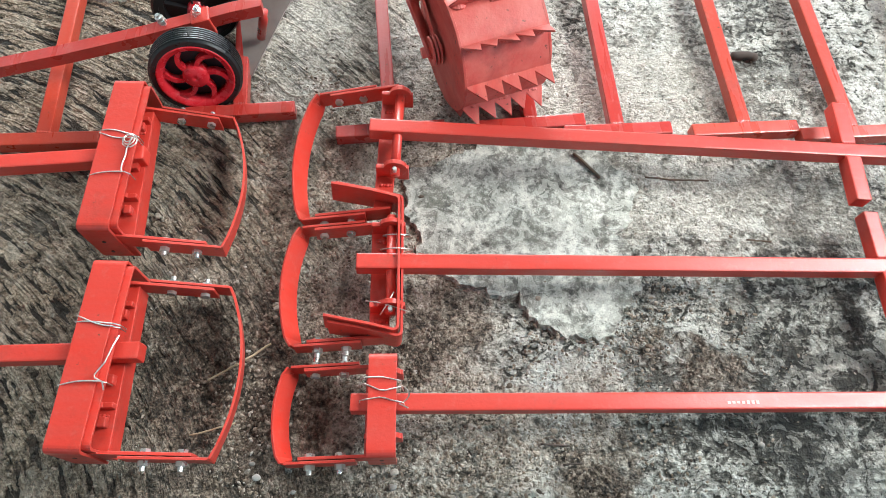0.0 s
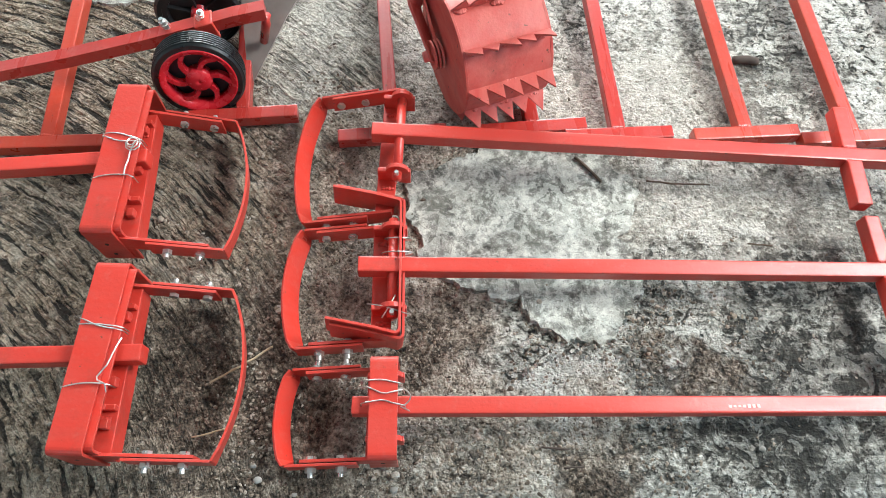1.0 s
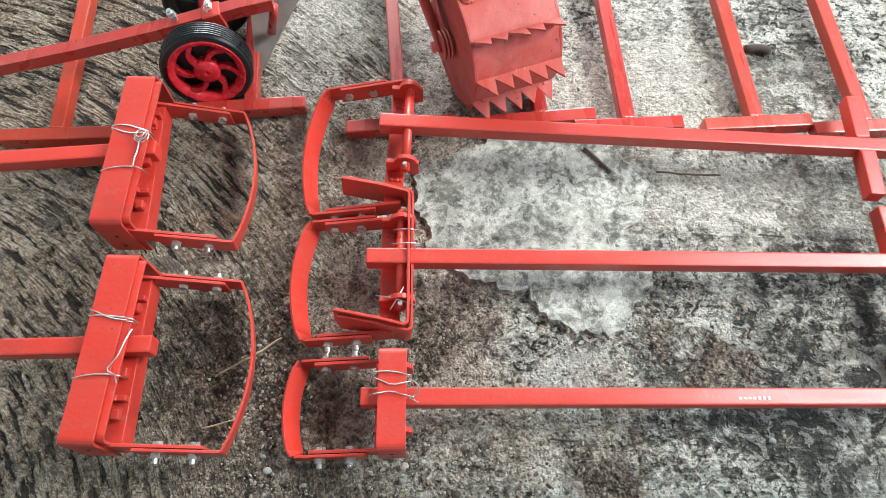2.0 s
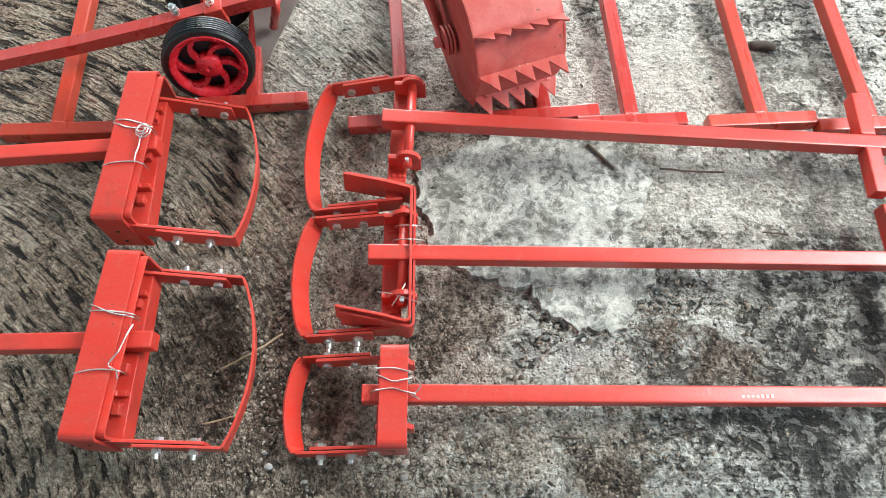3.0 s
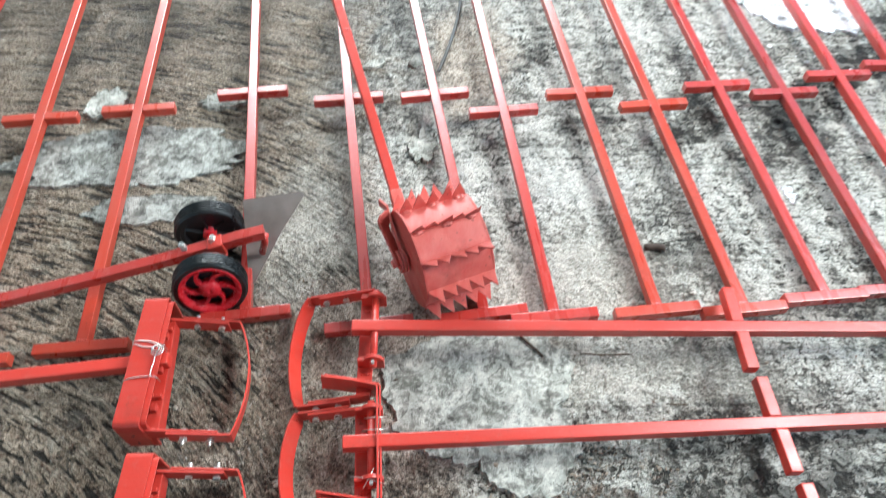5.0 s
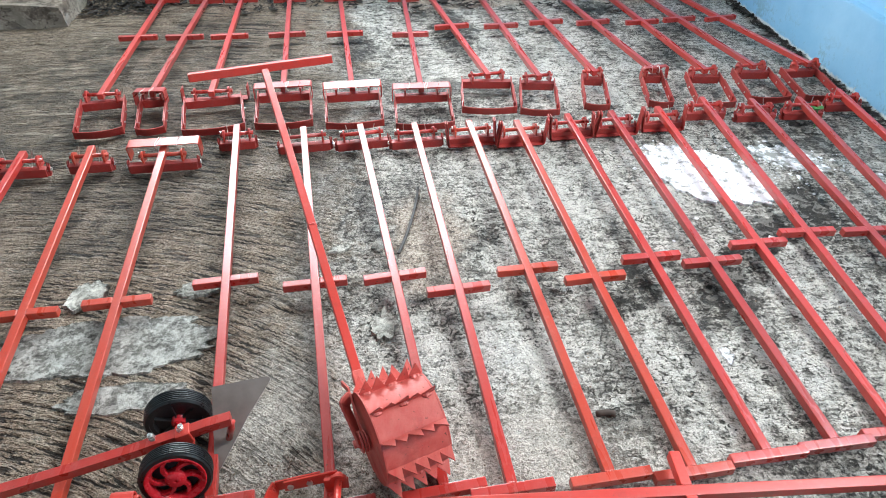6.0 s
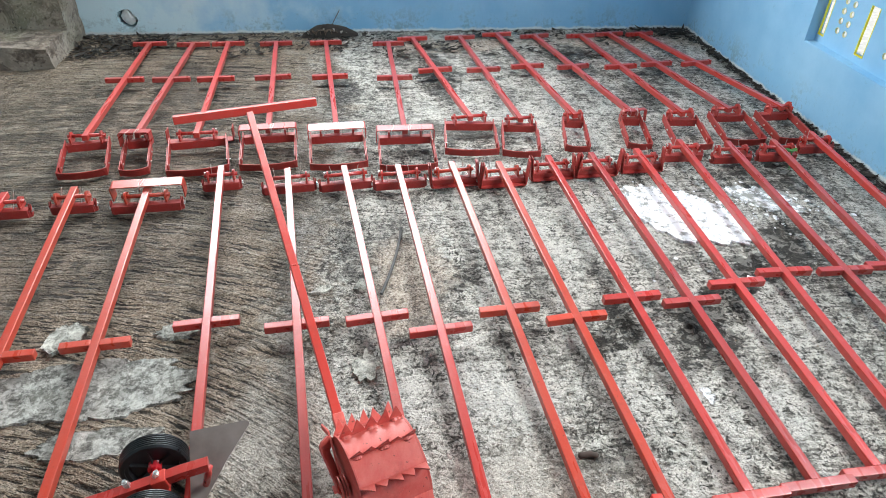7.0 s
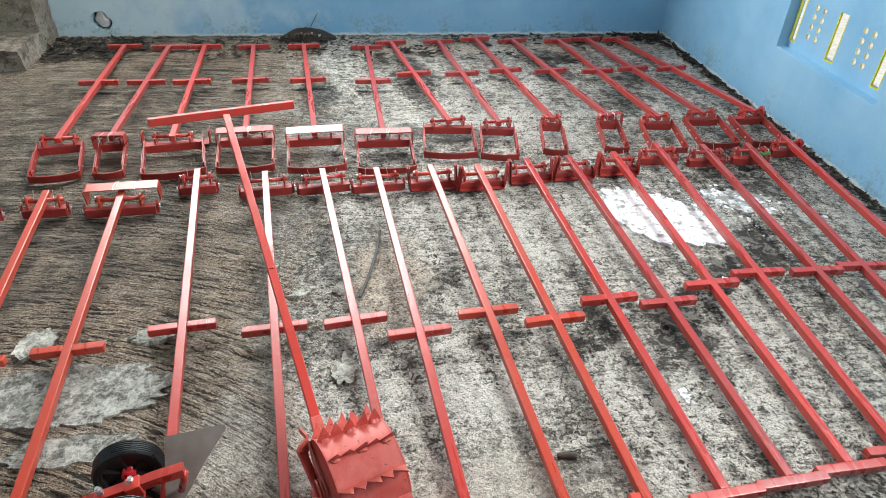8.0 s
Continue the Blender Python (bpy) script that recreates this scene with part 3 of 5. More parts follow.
def pierced_window():
    """Breeze-block screen set back in the side wall: upright slots and round holes, the reveals painted yellow."""
    w = thing("window_1", "pale blue pierced block screen with yellow reveals", "window", kind="structure")
    y0, y1, z0, z1, depth = -1.64, -1.03, 0.27, 1.25, 0.006
    bm = bmesh.new()
    # screen as columns: solid strips between slots
    slots = [(-1.058, 0.038), (-1.300, 0.050), (-1.562, 0.042)]
    s0, s1 = 0.302, 0.480
    edges = [y1] + [v for c, h in slots for v in (c + h / 2, c - h / 2)] + [y0]
    for a, c in zip(edges[::2], edges[1::2]):
        box_bm(bm, (depth, a - c, s0 - z0), Matrix.Translation((0.044, (a + c) / 2, (z0 + s0) / 2)))
        box_bm(bm, (depth, a - c, z1 - s1), Matrix.Translation((0.044, (a + c) / 2, (s1 + z1) / 2)))
    for c, h in slots:
        box_bm(bm, (depth, h, s0 - z0), Matrix.Translation((0.044, c, (z0 + s0) / 2)))
        box_bm(bm, (depth, h, z1 - s1), Matrix.Translation((0.044, c, (s1 + z1) / 2)))
    # panels with two columns of round holes
    holes = []
    for a, c in zip(edges[::2], edges[1::2]):
        if a - c < 0.12:
            box_bm(bm, (depth, a - c, s1 - s0), Matrix.Translation((0.044, (a + c) / 2, (s0 + s1) / 2)))
            continue
        cy = (a + c) / 2 + (0.009 if a > -1.2 else -0.016)
        spots = [(cy + side, s0 + 0.046 + 0.0365 * r) for r in range(4) for side in (-0.0235, 0.0235)]
        pierced_panel(bm, 0.044, depth, c, a, s0, s1, spots, 0.012)
        holes += spots
    part("screen", bm, BLUE, w)
    bm = bmesh.new()
    for c, h in slots:
        for sgn in (-1, 1):
            box_bm(bm, (depth + 0.002, 0.003, s1 - s0), Matrix.Translation((0.044, c + sgn * (h / 2 - 0.0015), (s0 + s1) / 2)))
        box_bm(bm, (depth + 0.004, h, 0.003), Matrix.Translation((0.044, c, s0 + 0.0015)))
    part("reveal", bm, YELLOW, w, "yellow painted reveal")
    for cy, cz in holes:
        bm = wheel_bm_profile([(0.0118, -0.004), (0.0118, 0.004), (0.0110, 0.004), (0.0110, -0.004)], 16)
        bmesh.ops.transform(bm, matrix=Matrix.Translation((0.044, cy, cz)) @ ACROSS_X, verts=bm.verts)
        part("hole_rim", bm, CREAM, w)
    part("window_sill", boxes(((0.048, y1 - y0 - 0.004, 0.006), Matrix.Translation((0.026, (y0 + y1) / 2, z0 + 0.001)))), BLUE, w)


def pierced_panel(bm, x, depth, y0, y1, z0, z1, holes, r):
    """A slab with round holes: a cell round each hole is a ring, the rest is filled by boxes."""
    rows = sorted({round(z, 4) for _, z in holes})
    cols = sorted({round(y, 4) for y, _ in holes})
    half_y, half_z = (cols[1] - cols[0]) / 2, (rows[1] - rows[0]) / 2
    ya, yb = cols[0] - half_y, cols[-1] + half_y
    za, zb = rows[0] - half_z, rows[-1] + half_z
    for a, c, d, e in ((y0, ya, z0, z1), (yb, y1, z0, z1), (ya, yb, z0, za), (ya, yb, zb, z1)):
        box_bm(bm, (depth, c - a, e - d), Matrix.Translation((x, (a + c) / 2, (d + e) / 2)))
    seg = 16
    for cy in cols:
        for cz in rows:
            ring = []
            for k in range(seg):
                an = 2 * math.pi * (k + 0.5) / seg
                co, si = math.cos(an), math.sin(an)
                f = 1 / max(abs(co) / half_y, abs(si) / half_z)
                oy, oz = co * f, si * f
                if k % 4 == 1 or k % 4 == 2:
                    corner = abs(math.atan2(half_z, half_y) - math.atan2(abs(si), abs(co))) < math.pi / seg
                    if corner:
                        oy, oz = math.copysign(half_y, co), math.copysign(half_z, si)
                ring.append([bm.verts.new((x + sx * depth / 2, cy + a, cz + c)) for sx in (-1, 1) for a, c in ((co * r, si * r), (oy, oz))])
            for k in range(seg):
                a, c = ring[k], ring[(k + 1) % seg]
                bm.faces.new((a[0], a[1], c[1], c[0]))
                bm.faces.new((a[2], c[2], c[3], a[3]))
                bm.faces.new((a[0], c[0], c[2], a[2]))


pierced_window()


def window_frame(name, label, y_or_x, span, z0, z1, along):
    """Bars across a window above the view."""
    w = thing(name, label, "window", kind="structure")
    a, c = span
    n = 5
    for i in range(n + 1):
        u = a + (c - a) * i / n
        at = (u, 0.122, (z0 + z1) / 2) if along == "x" else (0.122, u, (z0 + z1) / 2)
        part("bar", boxes(((0.03, 0.03, z1 - z0), Matrix.Translation(at)), bevel=0.003), PLASTER, w)


window_frame("window_2", "white barred window in the blue wall", 0, (-3.185, -1.035), 0.88, 2.12, "x")
window_frame("window_3", "white barred window in the blue wall", 0, (-3.135, -2.115), 1.15, 2.4, "y")


def stone_step():
    """Two rough masonry steps against the back wall."""
    s = thing("stone_step", "rough mossy stone steps against the blue wall", "step", kind="structure")
    for name, dims in (("lower_step", (-4.4, -3.165, -0.47, -0.004, -0.02, 0.095)), ("upper_step", (-4.4, -3.165, -0.2, -0.006, 0.095, 0.36))):
        x0, x1, y0, y1, z0, z1 = dims
        bm = bmesh.new()
        box_bm(bm, (x1 - x0, y1 - y0, z1 - z0), Matrix.Translation(((x0 + x1) / 2, (y0 + y1) / 2, (z0 + z1) / 2)))
        bmesh.ops.subdivide_edges(bm, edges=bm.edges, cuts=14, use_grid_fill=True)
        for v in bm.verts:
            q = v.co.copy()
            d = noise.noise_vector(q * 7) * 0.018 + noise.noise_vector(q * 23) * 0.008
            v.co += Vector((d.x, d.y * (0.2 if q.y > -0.05 else 1), d.z * 0.8))
        part(name, bm, STONE, s)


stone_step()


def ray_to_oval(an, cx, cy, rx, ry):
    """How far a ray from the origin at that angle runs to the far side of an oval that holds the origin."""
    dx, dy = math.cos(an), math.sin(an)
    a, b, c = (dx / rx) ** 2 + (dy / ry) ** 2, -(dx * cx / rx ** 2 + dy * cy / ry ** 2), (cx / rx) ** 2 + (cy / ry) ** 2 - 1
    return (-b + math.sqrt(max(b * b - a * c, 0))) / a


def patch(name, label, centre, radii, turn, mat, seed, thick=0.004, rough=0.3, freq=2.2, category="patch", frayed=0.0, lobes=()):
    """A thin skin on the floor with a ragged broken edge."""
    bm = bmesh.new()
    n = 420
    rim, low = [], []
    ca, sa = math.cos(radians(turn)), math.sin(radians(turn))
    for k in range(n):
        an = 2 * math.pi * k / n
        v = Vector((math.cos(an) * freq, math.sin(an) * freq, seed * 3.7))
        f = 1 + rough * noise.noise(v) + rough * 0.5 * noise.noise(v * 2.7) + rough * 0.16 * noise.noise(v * 8) + rough * 0.07 * noise.noise(v * 21) + frayed * (noise.noise(v * 17) + 0.7 * noise.noise(v * 43))
        if lobes:
            f *= max(ray_to_oval(an, *lobe) for lobe in lobes) / math.hypot(radii[0] * math.cos(an), radii[1] * math.sin(an))
        x, y = radii[0] * f * math.cos(an), radii[1] * f * math.sin(an)
        px, py = centre[0] + x * ca - y * sa, centre[1] + x * sa + y * ca
        rim.append(bm.verts.new((px, py, thick)))
        low.append(bm.verts.new((px + 0.003 * math.cos(an), py + 0.003 * math.sin(an), -0.006)))
    mid = bm.verts.new((centre[0], centre[1], thick - 0.001))
    inner = [bm.verts.new(v.co.lerp(mid.co, 0.06 + 0.03 * noise.noise(v.co * 40))) for v in rim]
    for v in inner:
        v.co.z = thick - 0.0012
    for k in range(n):
        j = (k + 1) % n
        bm.faces.new((mid, inner[k], inner[j]))
        bm.faces.new((inner[k], rim[k], rim[j], inner[j]))
        bm.faces.new((rim[k], low[k], low[j], rim[j]))
    ob = new(name, mesh_of(bm, name, mat))
    return tagged(ob, label, category, kind="structure")


patch("mortar_patch", "pale flaking mortar skim on the concrete floor", (-1.68, -3.03), (0.14, 0.14), 0, SKIM, 3, 0.0035, 0.16, 3.6, frayed=0.010, lobes=((-0.045, -0.01, 0.125, 0.078), (-0.04, 0.05, 0.15, 0.10), (0.035, -0.05, 0.085, 0.095), (0.0, 0.06, 0.13, 0.09)))
patch("mortar_patch", "grey worn mortar skim on the broomed floor", (-2.42, -2.438), (0.25, 0.088), 4, SKIM_GREY, 8, 0.004, 0.20, 3.4)
patch("mortar_patch", "small flake of pale mortar on the floor", (-2.245, -2.262), (0.055, 0.024), 12, SKIM, 5, 0.006)
patch("mortar_patch", "small flake of pale mortar on the floor", (-2.51, -2.265), (0.05, 0.04), 60, SKIM, 6, 0.006)
patch("mortar_patch", "small flake of pale mortar on the floor", (-1.905, -2.13), (0.03, 0.014), 20, SKIM, 21, 0.005)
patch("mortar_patch", "small flake of pale mortar on the floor", (-1.80, -2.12), (0.028, 0.016), 60, SKIM, 22, 0.005)
patch("mortar_patch", "small flake of pale mortar on the floor", (-1.795, -2.42), (0.045, 0.03), 80, SKIM, 23, 0.005, 0.45)
patch("mortar_patch", "worn grey layer of mortar on the floor", (-2.335, -2.588), (0.135, 0.036), 3, SKIM_GREY, 24, 0.0045, 0.2, 3.0, frayed=0.02)
patch("mortar_patch", "small flake of pale mortar on the floor", (-1.72, -2.83), (0.035, 0.018), -20, SKIM, 25, 0.005, 0.45)
patch("lime_patch", "spilled white lime on the concrete floor", (-0.80, -1.85), (0.205, 0.125), -52, LIME, 11, 0.005, 0.30, 1.5, frayed=0.045)
patch("lime_patch", "thin smear of white lime on the floor", (-0.475, -1.78), (0.125, 0.070), -35, LIME_THIN, 12, 0.004, 0.4, 1.8, frayed=0.08)
patch("lime_patch", "small smear of grey-white lime on the floor", (-1.035, -2.575), (0.012, 0.02), 0, LIME, 14, 0.003, 0.6, 2.5, frayed=0.1)



def lime_flecks():
    """Splashes and crumbs of lime round the spill."""
    rng = random.Random(8)
    bm = bmesh.new()
    for k in range(260):
        if k < 170:
            x, y = rng.gauss(-0.55, 0.10), rng.gauss(-1.80, 0.065)
        else:
            x, y = rng.gauss(-0.80, 0.15), rng.gauss(-1.86, 0.13)
        r, n = 0.002 + 0.009 * rng.random() ** 2.5, 9
        rim = [bm.verts.new((x + r * rng.uniform(0.5, 1.2) * math.cos(6.283 * i / n), y + r * rng.uniform(0.5, 1.2) * math.sin(6.283 * i / n), 0.0015)) for i in range(n)]
        top = bm.verts.new((x, y, 0.0045))
        for i in range(n):
            bm.faces.new((top, rim[i], rim[(i + 1) % n]))
    ob = new("lime_flecks", mesh_of(bm, "lime_flecks", LIME))
    tagged(ob, "scattered flecks of white lime round the spill", "lime", kind="stuff")


lime_flecks()

# ---- long-handled hoes ----
TUBE = 0.0200


def square_tube(name, length, mat, parent, m, label="", size=TUBE):
    """A closed length of square tube along y from its start."""
    bm = boxes(((size, length, size), m @ Matrix.Translation((0, length / 2, 0))), bevel=size * 0.1)
    return part(name, bm, mat, parent, label)


def bolt_bm(bm, m, length=0.013, head=0.0060):
    """A hex bolt along z: head inside, nut and thread outside."""
    cyl_bm(bm, head, 0.004, m @ Matrix.Translation((0, 0, -length / 2)), 6)
    cyl_bm(bm, head * 1.05, 0.0055, m @ Matrix.Translation((0, 0, length / 2)), 6)
    cyl_bm(bm, 0.0032, length + 0.008, m @ Matrix.Translation((0, 0, 0.004)), 10)


def guard(h, m, cw, depth, rise, paint, skew, wires, rng):
    """Two U-shaped straps of flat steel, one nested in the other, loosely held by thin wire."""
    c = thing_part("guard", h, m)
    tagged(c, "loose red U-shaped steel guard wired to the head")
    for dy, dz, cut in ((0.0, 0.0, 0.0), (-0.0075, -0.0045, 0.0045))[:2 if rise > 0.06 else 1]:
        half, r = cw / 2 - cut, 0.006
        pts = []
        for sgn in (-1, 1):
            leg = [Vector((sgn * half + skew * rise + rng.uniform(-0.002, 0.002), 0, -rise)), Vector((sgn * half + skew * 0.4 * rise, 0, -rise * 0.4)), Vector((sgn * half, 0, -r))]
            leg += [Vector((sgn * (half - r + r * math.cos(a)), 0, -r + r * math.sin(a))) for a in (0.4, 0.8, 1.2)] + [Vector((sgn * (half - r), 0, 0))]
            pts += leg if sgn < 0 else leg[::-1]
        bm = strip_bm(pts, lambda i: (0, 1, 0), depth, 0.003)
        bmesh.ops.translate(bm, vec=(0, dy, dz), verts=bm.verts)
        part("guard_strap", bm, paint, c)
    # black discs on the straps stand for the dark inside bolt holes
    for sgn, u in ((-1, 0.45), (-1, 0.8), (1, 0.45), (1, 0.8)):
        bm = bmesh.new()
        cyl_bm(bm, 0.0024, 0.0006, Matrix.Translation((sgn * (cw / 2 + 0.0018) + skew * u * rise, 0, -rise * u)) @ ACROSS_X, 10)
        part("hole_disc", bm, RUBBER, c)
    top, d = 0.0026, depth / 2

    def across(x0, x1, bend=0.004, reach=0.0):
        """Wire that wraps the guard from edge to edge."""
        run = [(x0, -d - 0.010, -0.016), (x0, -d - 0.009, -0.003), (x0, -d - 0.004, top)]
        run += [(x0 + (x1 - x0) * u + bend * math.sin(math.pi * u), -d + 2 * d * u, top) for u in (0.2, 0.4, 0.6, 0.8)]
        run += [(x1, d + 0.002 + reach, top - 0.002), (x1, d + 0.003 + reach, -0.018)]
        part("wire", tube_bm(bmesh.new(), run, 0.0008), WIRE, c, "thin galvanised wire")

    if wires == "pair":
        across(-0.24 * cw, -0.20 * cw)
        across(0.05 * cw, 0.09 * cw, -0.003)
        across(0.07 * cw, 0.10 * cw, 0.003)
    elif wires == "coil":
        across(0.10 * cw, 0.13 * cw, 0.003)
        across(0.08 * cw, 0.115 * cw, -0.004)
        across(-0.15 * cw, -0.175 * cw, 0.002)
        y = -d - 0.005
        ring = [(0.04 * cw + 0.0105 * math.cos(0.7 * k) * (1 - k / 45), y + 0.0105 * math.sin(0.7 * k) * (1 - k / 45), top + 0.004 + 0.0003 * k) for k in range(26)]
        ring += [(0.03 * cw - 0.010 * k, y + 0.0008 * k + 0.001 * (k % 2), top + 0.006 - 0.0005 * k) for k in range(1, 5)]
        part("wire", tube_bm(bmesh.new(), ring, 0.0009), WIRE, c, "coiled end of galvanised wire")
    elif wires == "split":
        across(0.14 * cw, 0.145 * cw, 0.001)
        across(0.125 * cw, 0.18 * cw, -0.002)
        across(-0.16 * cw, -0.185 * cw, 0.002)
        y = -d - 0.002
        part("wire", tube_bm(bmesh.new(), [(0.075 * cw, y - 0.012, top + 0.002), (0.02 * cw, y - 0.009, top + 0.004), (-0.07 * cw, y - 0.004, top + 0.003), (-0.13 * cw, y + 0.004, top + 0.002), (-0.15 * cw, y + 0.001, top + 0.006), (-0.165 * cw, y - 0.006, top + 0.002), (-0.20 * cw, y - 0.007, top - 0.003)], 0.0009), WIRE, c, "twisted end of galvanised wire")
    elif wires == "loops":
        across(-0.25 * cw, -0.22 * cw, -0.002, 0.002)
        across(-0.19 * cw, -0.16 * cw, 0.006, 0.004)
        across(-0.03 * cw, 0.0, -0.004, 0.006)
        bow = [(-0.17 * cw + 0.17 * cw * k / 8, d + 0.003 + 0.011 * math.sin(math.pi * k / 8) ** 0.7, top + 0.002 - 0.001 * k) for k in range(9)] + [(0.04 * cw, d + 0.013, -0.006)]
        part("wire", tube_bm(bmesh.new(), bow, 0.0009), WIRE, c, "twisted end of galvanised wire")


def hoe(label, head_at, foot_at, width=0.16, reach=0.12, fold=-1, cover="", mid=0.735, paint=None, z_head=0.055, z_foot=0.014,
        dip=0.0, overhang=0.04, group="long-handled hoes", bow=0.018, cover_width=0.0, bar_z=0.0, grip=0.155, tilt=48, cover_y=0.02, wire=True, seed=0, lift=0.0, end_bar=True, cover_depth=0.042, head_turn=0.0, blade_tall=0.027, cover_z=0.0, arm_tall=0.027, head_x=0.0, cover_tilt=0.0, guard_rise=0.0, guard_skew=0.0, wires="pair", notches=(), bolt_size=1.0, head_paint=None, up_y=0.05, cover_x=0.0, cover_turn=0.0):
    """A stirrup hoe lying on the floor. head_at: the pole's end at the head; foot_at: the middle of the end grip.
    fold -1: the stirrup lies ahead of the pole, +1: folded back under it."""
    paint = paint or RED
    rng = random.Random(seed)
    run = Vector((foot_at[0] - head_at[0], foot_at[1] - head_at[1]))
    length = run.length
    yaw = math.atan2(-run.x, run.y)
    base = Matrix.Translation((head_at[0], head_at[1], 0)) @ Matrix.Rotation(yaw, 4, "Z")
    h = thing("hoe", label, "hoe", base, group)
    slope = math.atan2(z_foot - z_head, length)
    pole_m = Matrix.Translation((0, 0, z_head)) @ Matrix.Rotation(slope, 4, "X")
    straight = length / math.cos(slope)
    square_tube("pole", straight - TUBE / 2 if end_bar else straight, paint, h, pole_m)
    # end grip and the two stubs of the middle grip
    if end_bar:
        part("end_grip", boxes(((grip, TUBE, TUBE), pole_m @ Matrix.Translation((0, straight, 0))), bevel=TUBE * 0.1), paint, h)
    half = (grip - TUBE) / 2
    for sgn in (-1, 1):
        part("side_grip", boxes(((half - 0.001, TUBE, TUBE), pole_m @ Matrix.Translation((sgn * (TUBE / 2 + half / 2), mid, 0.001)) @ Matrix.Rotation(radians(rng.uniform(-2, 2)), 4, "Z")), bevel=TUBE * 0.1), paint, h)
    for sgn in (-1, 1):
        part("weld", weld_bm([pole_m @ Vector((sgn * (TUBE / 2 + 0.001), mid + k * 0.0036, TUBE / 2 - 0.001)) for k in range(-2, 3)], 0.0028, rng), paint, h)
    if end_bar:
        part("weld", weld_bm([pole_m @ Vector((k * 0.0036, straight - TUBE / 2, TUBE / 2 - 0.001)) for k in range(-2, 3)], 0.0028, rng), paint, h)
    # hinge pin through the pole, with lugs that stand on the head bar
    pin_y = overhang
    ear = min(0.058, width * 0.36)
    zb = bar_z or max(0.012, z_head - TUBE / 2 - 0.012)
    pin_z = z_head + pin_y * math.tan(slope)
    part("hinge_pin", tube_bm(bmesh.new(), [(-ear - 0.012, pin_y, pin_z), (ear + 0.012, pin_y, pin_z)], 0.0062, 12), paint, h, smooth=True)
    for sgn in (-1, 1):
        bm = bmesh.new()
        box_bm(bm, (0.0060, 0.042, abs(pin_z - zb) + 0.0056), Matrix.Translation((sgn * ear, pin_y - 0.004, (pin_z + zb) / 2)), 0.001)
        cyl_bm(bm, 0.0150, 0.0056, Matrix.Translation((sgn * ear, pin_y, pin_z)) @ ACROSS_X, 18)
        part("lug", bm, paint, h)
    bm = bmesh.new()
    cyl_bm(bm, 0.0028, 0.026, Matrix.Translation((ear + 0.009, pin_y, pin_z)), 8)
    part("split_pin", bm, ZINC, h)
    # head: bar, two bent side arms, bolted blade
    pole_paint, paint = paint, head_paint or paint
    head = thing_part("head", h, Matrix.Translation((head_x, pin_y, zb)) @ Matrix.Rotation(radians(head_turn), 4, "Z"))
    f = fold
    web = min(0.026, zb - 0.003)
    part("head_bar", boxes(((width, 0.024, 0.004), Matrix.Translation((0, f * 0.014, 0))), ((width - 0.002, 0.004, web), Matrix.Translation((0, f * 0.0238, -web / 2))), bevel=0.0012), paint, head)
    tall = arm_tall
    low = -zb + tall / 2 + 0.002 + lift
    for sgn in (-1, 1):
        x = sgn * (width / 2 + 0.001)
        p0, p1 = Vector((x, f * 0.004, 0)), Vector((x, f * reach * 0.86, low * 0.86))
        part("side_arm", strip_bm([p0, p1], lambda i: (0, 0, 1), tall, 0.0035), paint, head)
        q0, q1 = Vector((x + sgn * 0.0045, f * reach * 0.30, low * 0.3 + 0.001)), Vector((x + sgn * 0.0045, f * reach, low))
        part("blade_arm", strip_bm([q0, q1], lambda i: (0, 0, 1), tall, 0.003), paint, head)
        for u in (0.46, 0.76):
            bm = bmesh.new()
            bolt_bm(bm, Matrix.Translation((x + sgn * 0.002, f * reach * u, low * u)) @ Matrix.Rotation(sgn * math.pi / 2, 4, "Y") @ Matrix.Scale(bolt_size, 4))
            part("bolt", bm, ZINC, head, "zinc-plated hex bolt")
    pts, n = [], 14
    for i in range(n + 1):
        u = -1 + 2 * i / n
        pts.append(Vector((u * (width / 2 + 0.0055), f * (reach + bow * (1 - u * u)), low)))
    ti = radians(tilt)
    part("blade", strip_bm(pts, lambda i: (0, f * math.sin(ti) * min(1, 5 * (1 - abs(-1 + 2 * i / n)) + 0.45), math.cos(ti)), blade_tall, 0.0028), paint, head)
    for sgn in (-1, 1):
        part("weld", weld_bm([(sgn * ear, f * (0.006 + 0.004 * k), 0.003) for k in range(4)], 0.0035, rng), paint, head)
    if cover:
        depth = cover_depth
        cw = cover_width or width + 0.012
        rise = 0.048
        if cover == "top":
            m = Matrix.Translation((head_x + cover_x, cover_y, z_head + TUBE / 2 + 0.011)) @ Matrix.Rotation(radians(cover_turn), 4, "Z") @ Matrix.Rotation(radians(cover_tilt), 4, "X")
        elif cover == "back":
            m = Matrix.Translation((0, overhang + 0.012, cover_z or 0.026)) @ Matrix.Rotation(radians(-94), 4, "X")
            rise = 0.085
        else:
            m = Matrix.Translation((0, overhang + up_y, 0.005)) @ Matrix.Rotation(radians(176), 4, "X")
            rise = 0.075
        guard(h, m, cw, depth, guard_rise or rise, paint if cover == "up" else pole_paint, guard_skew, wires if cover == "top" else "", rng)
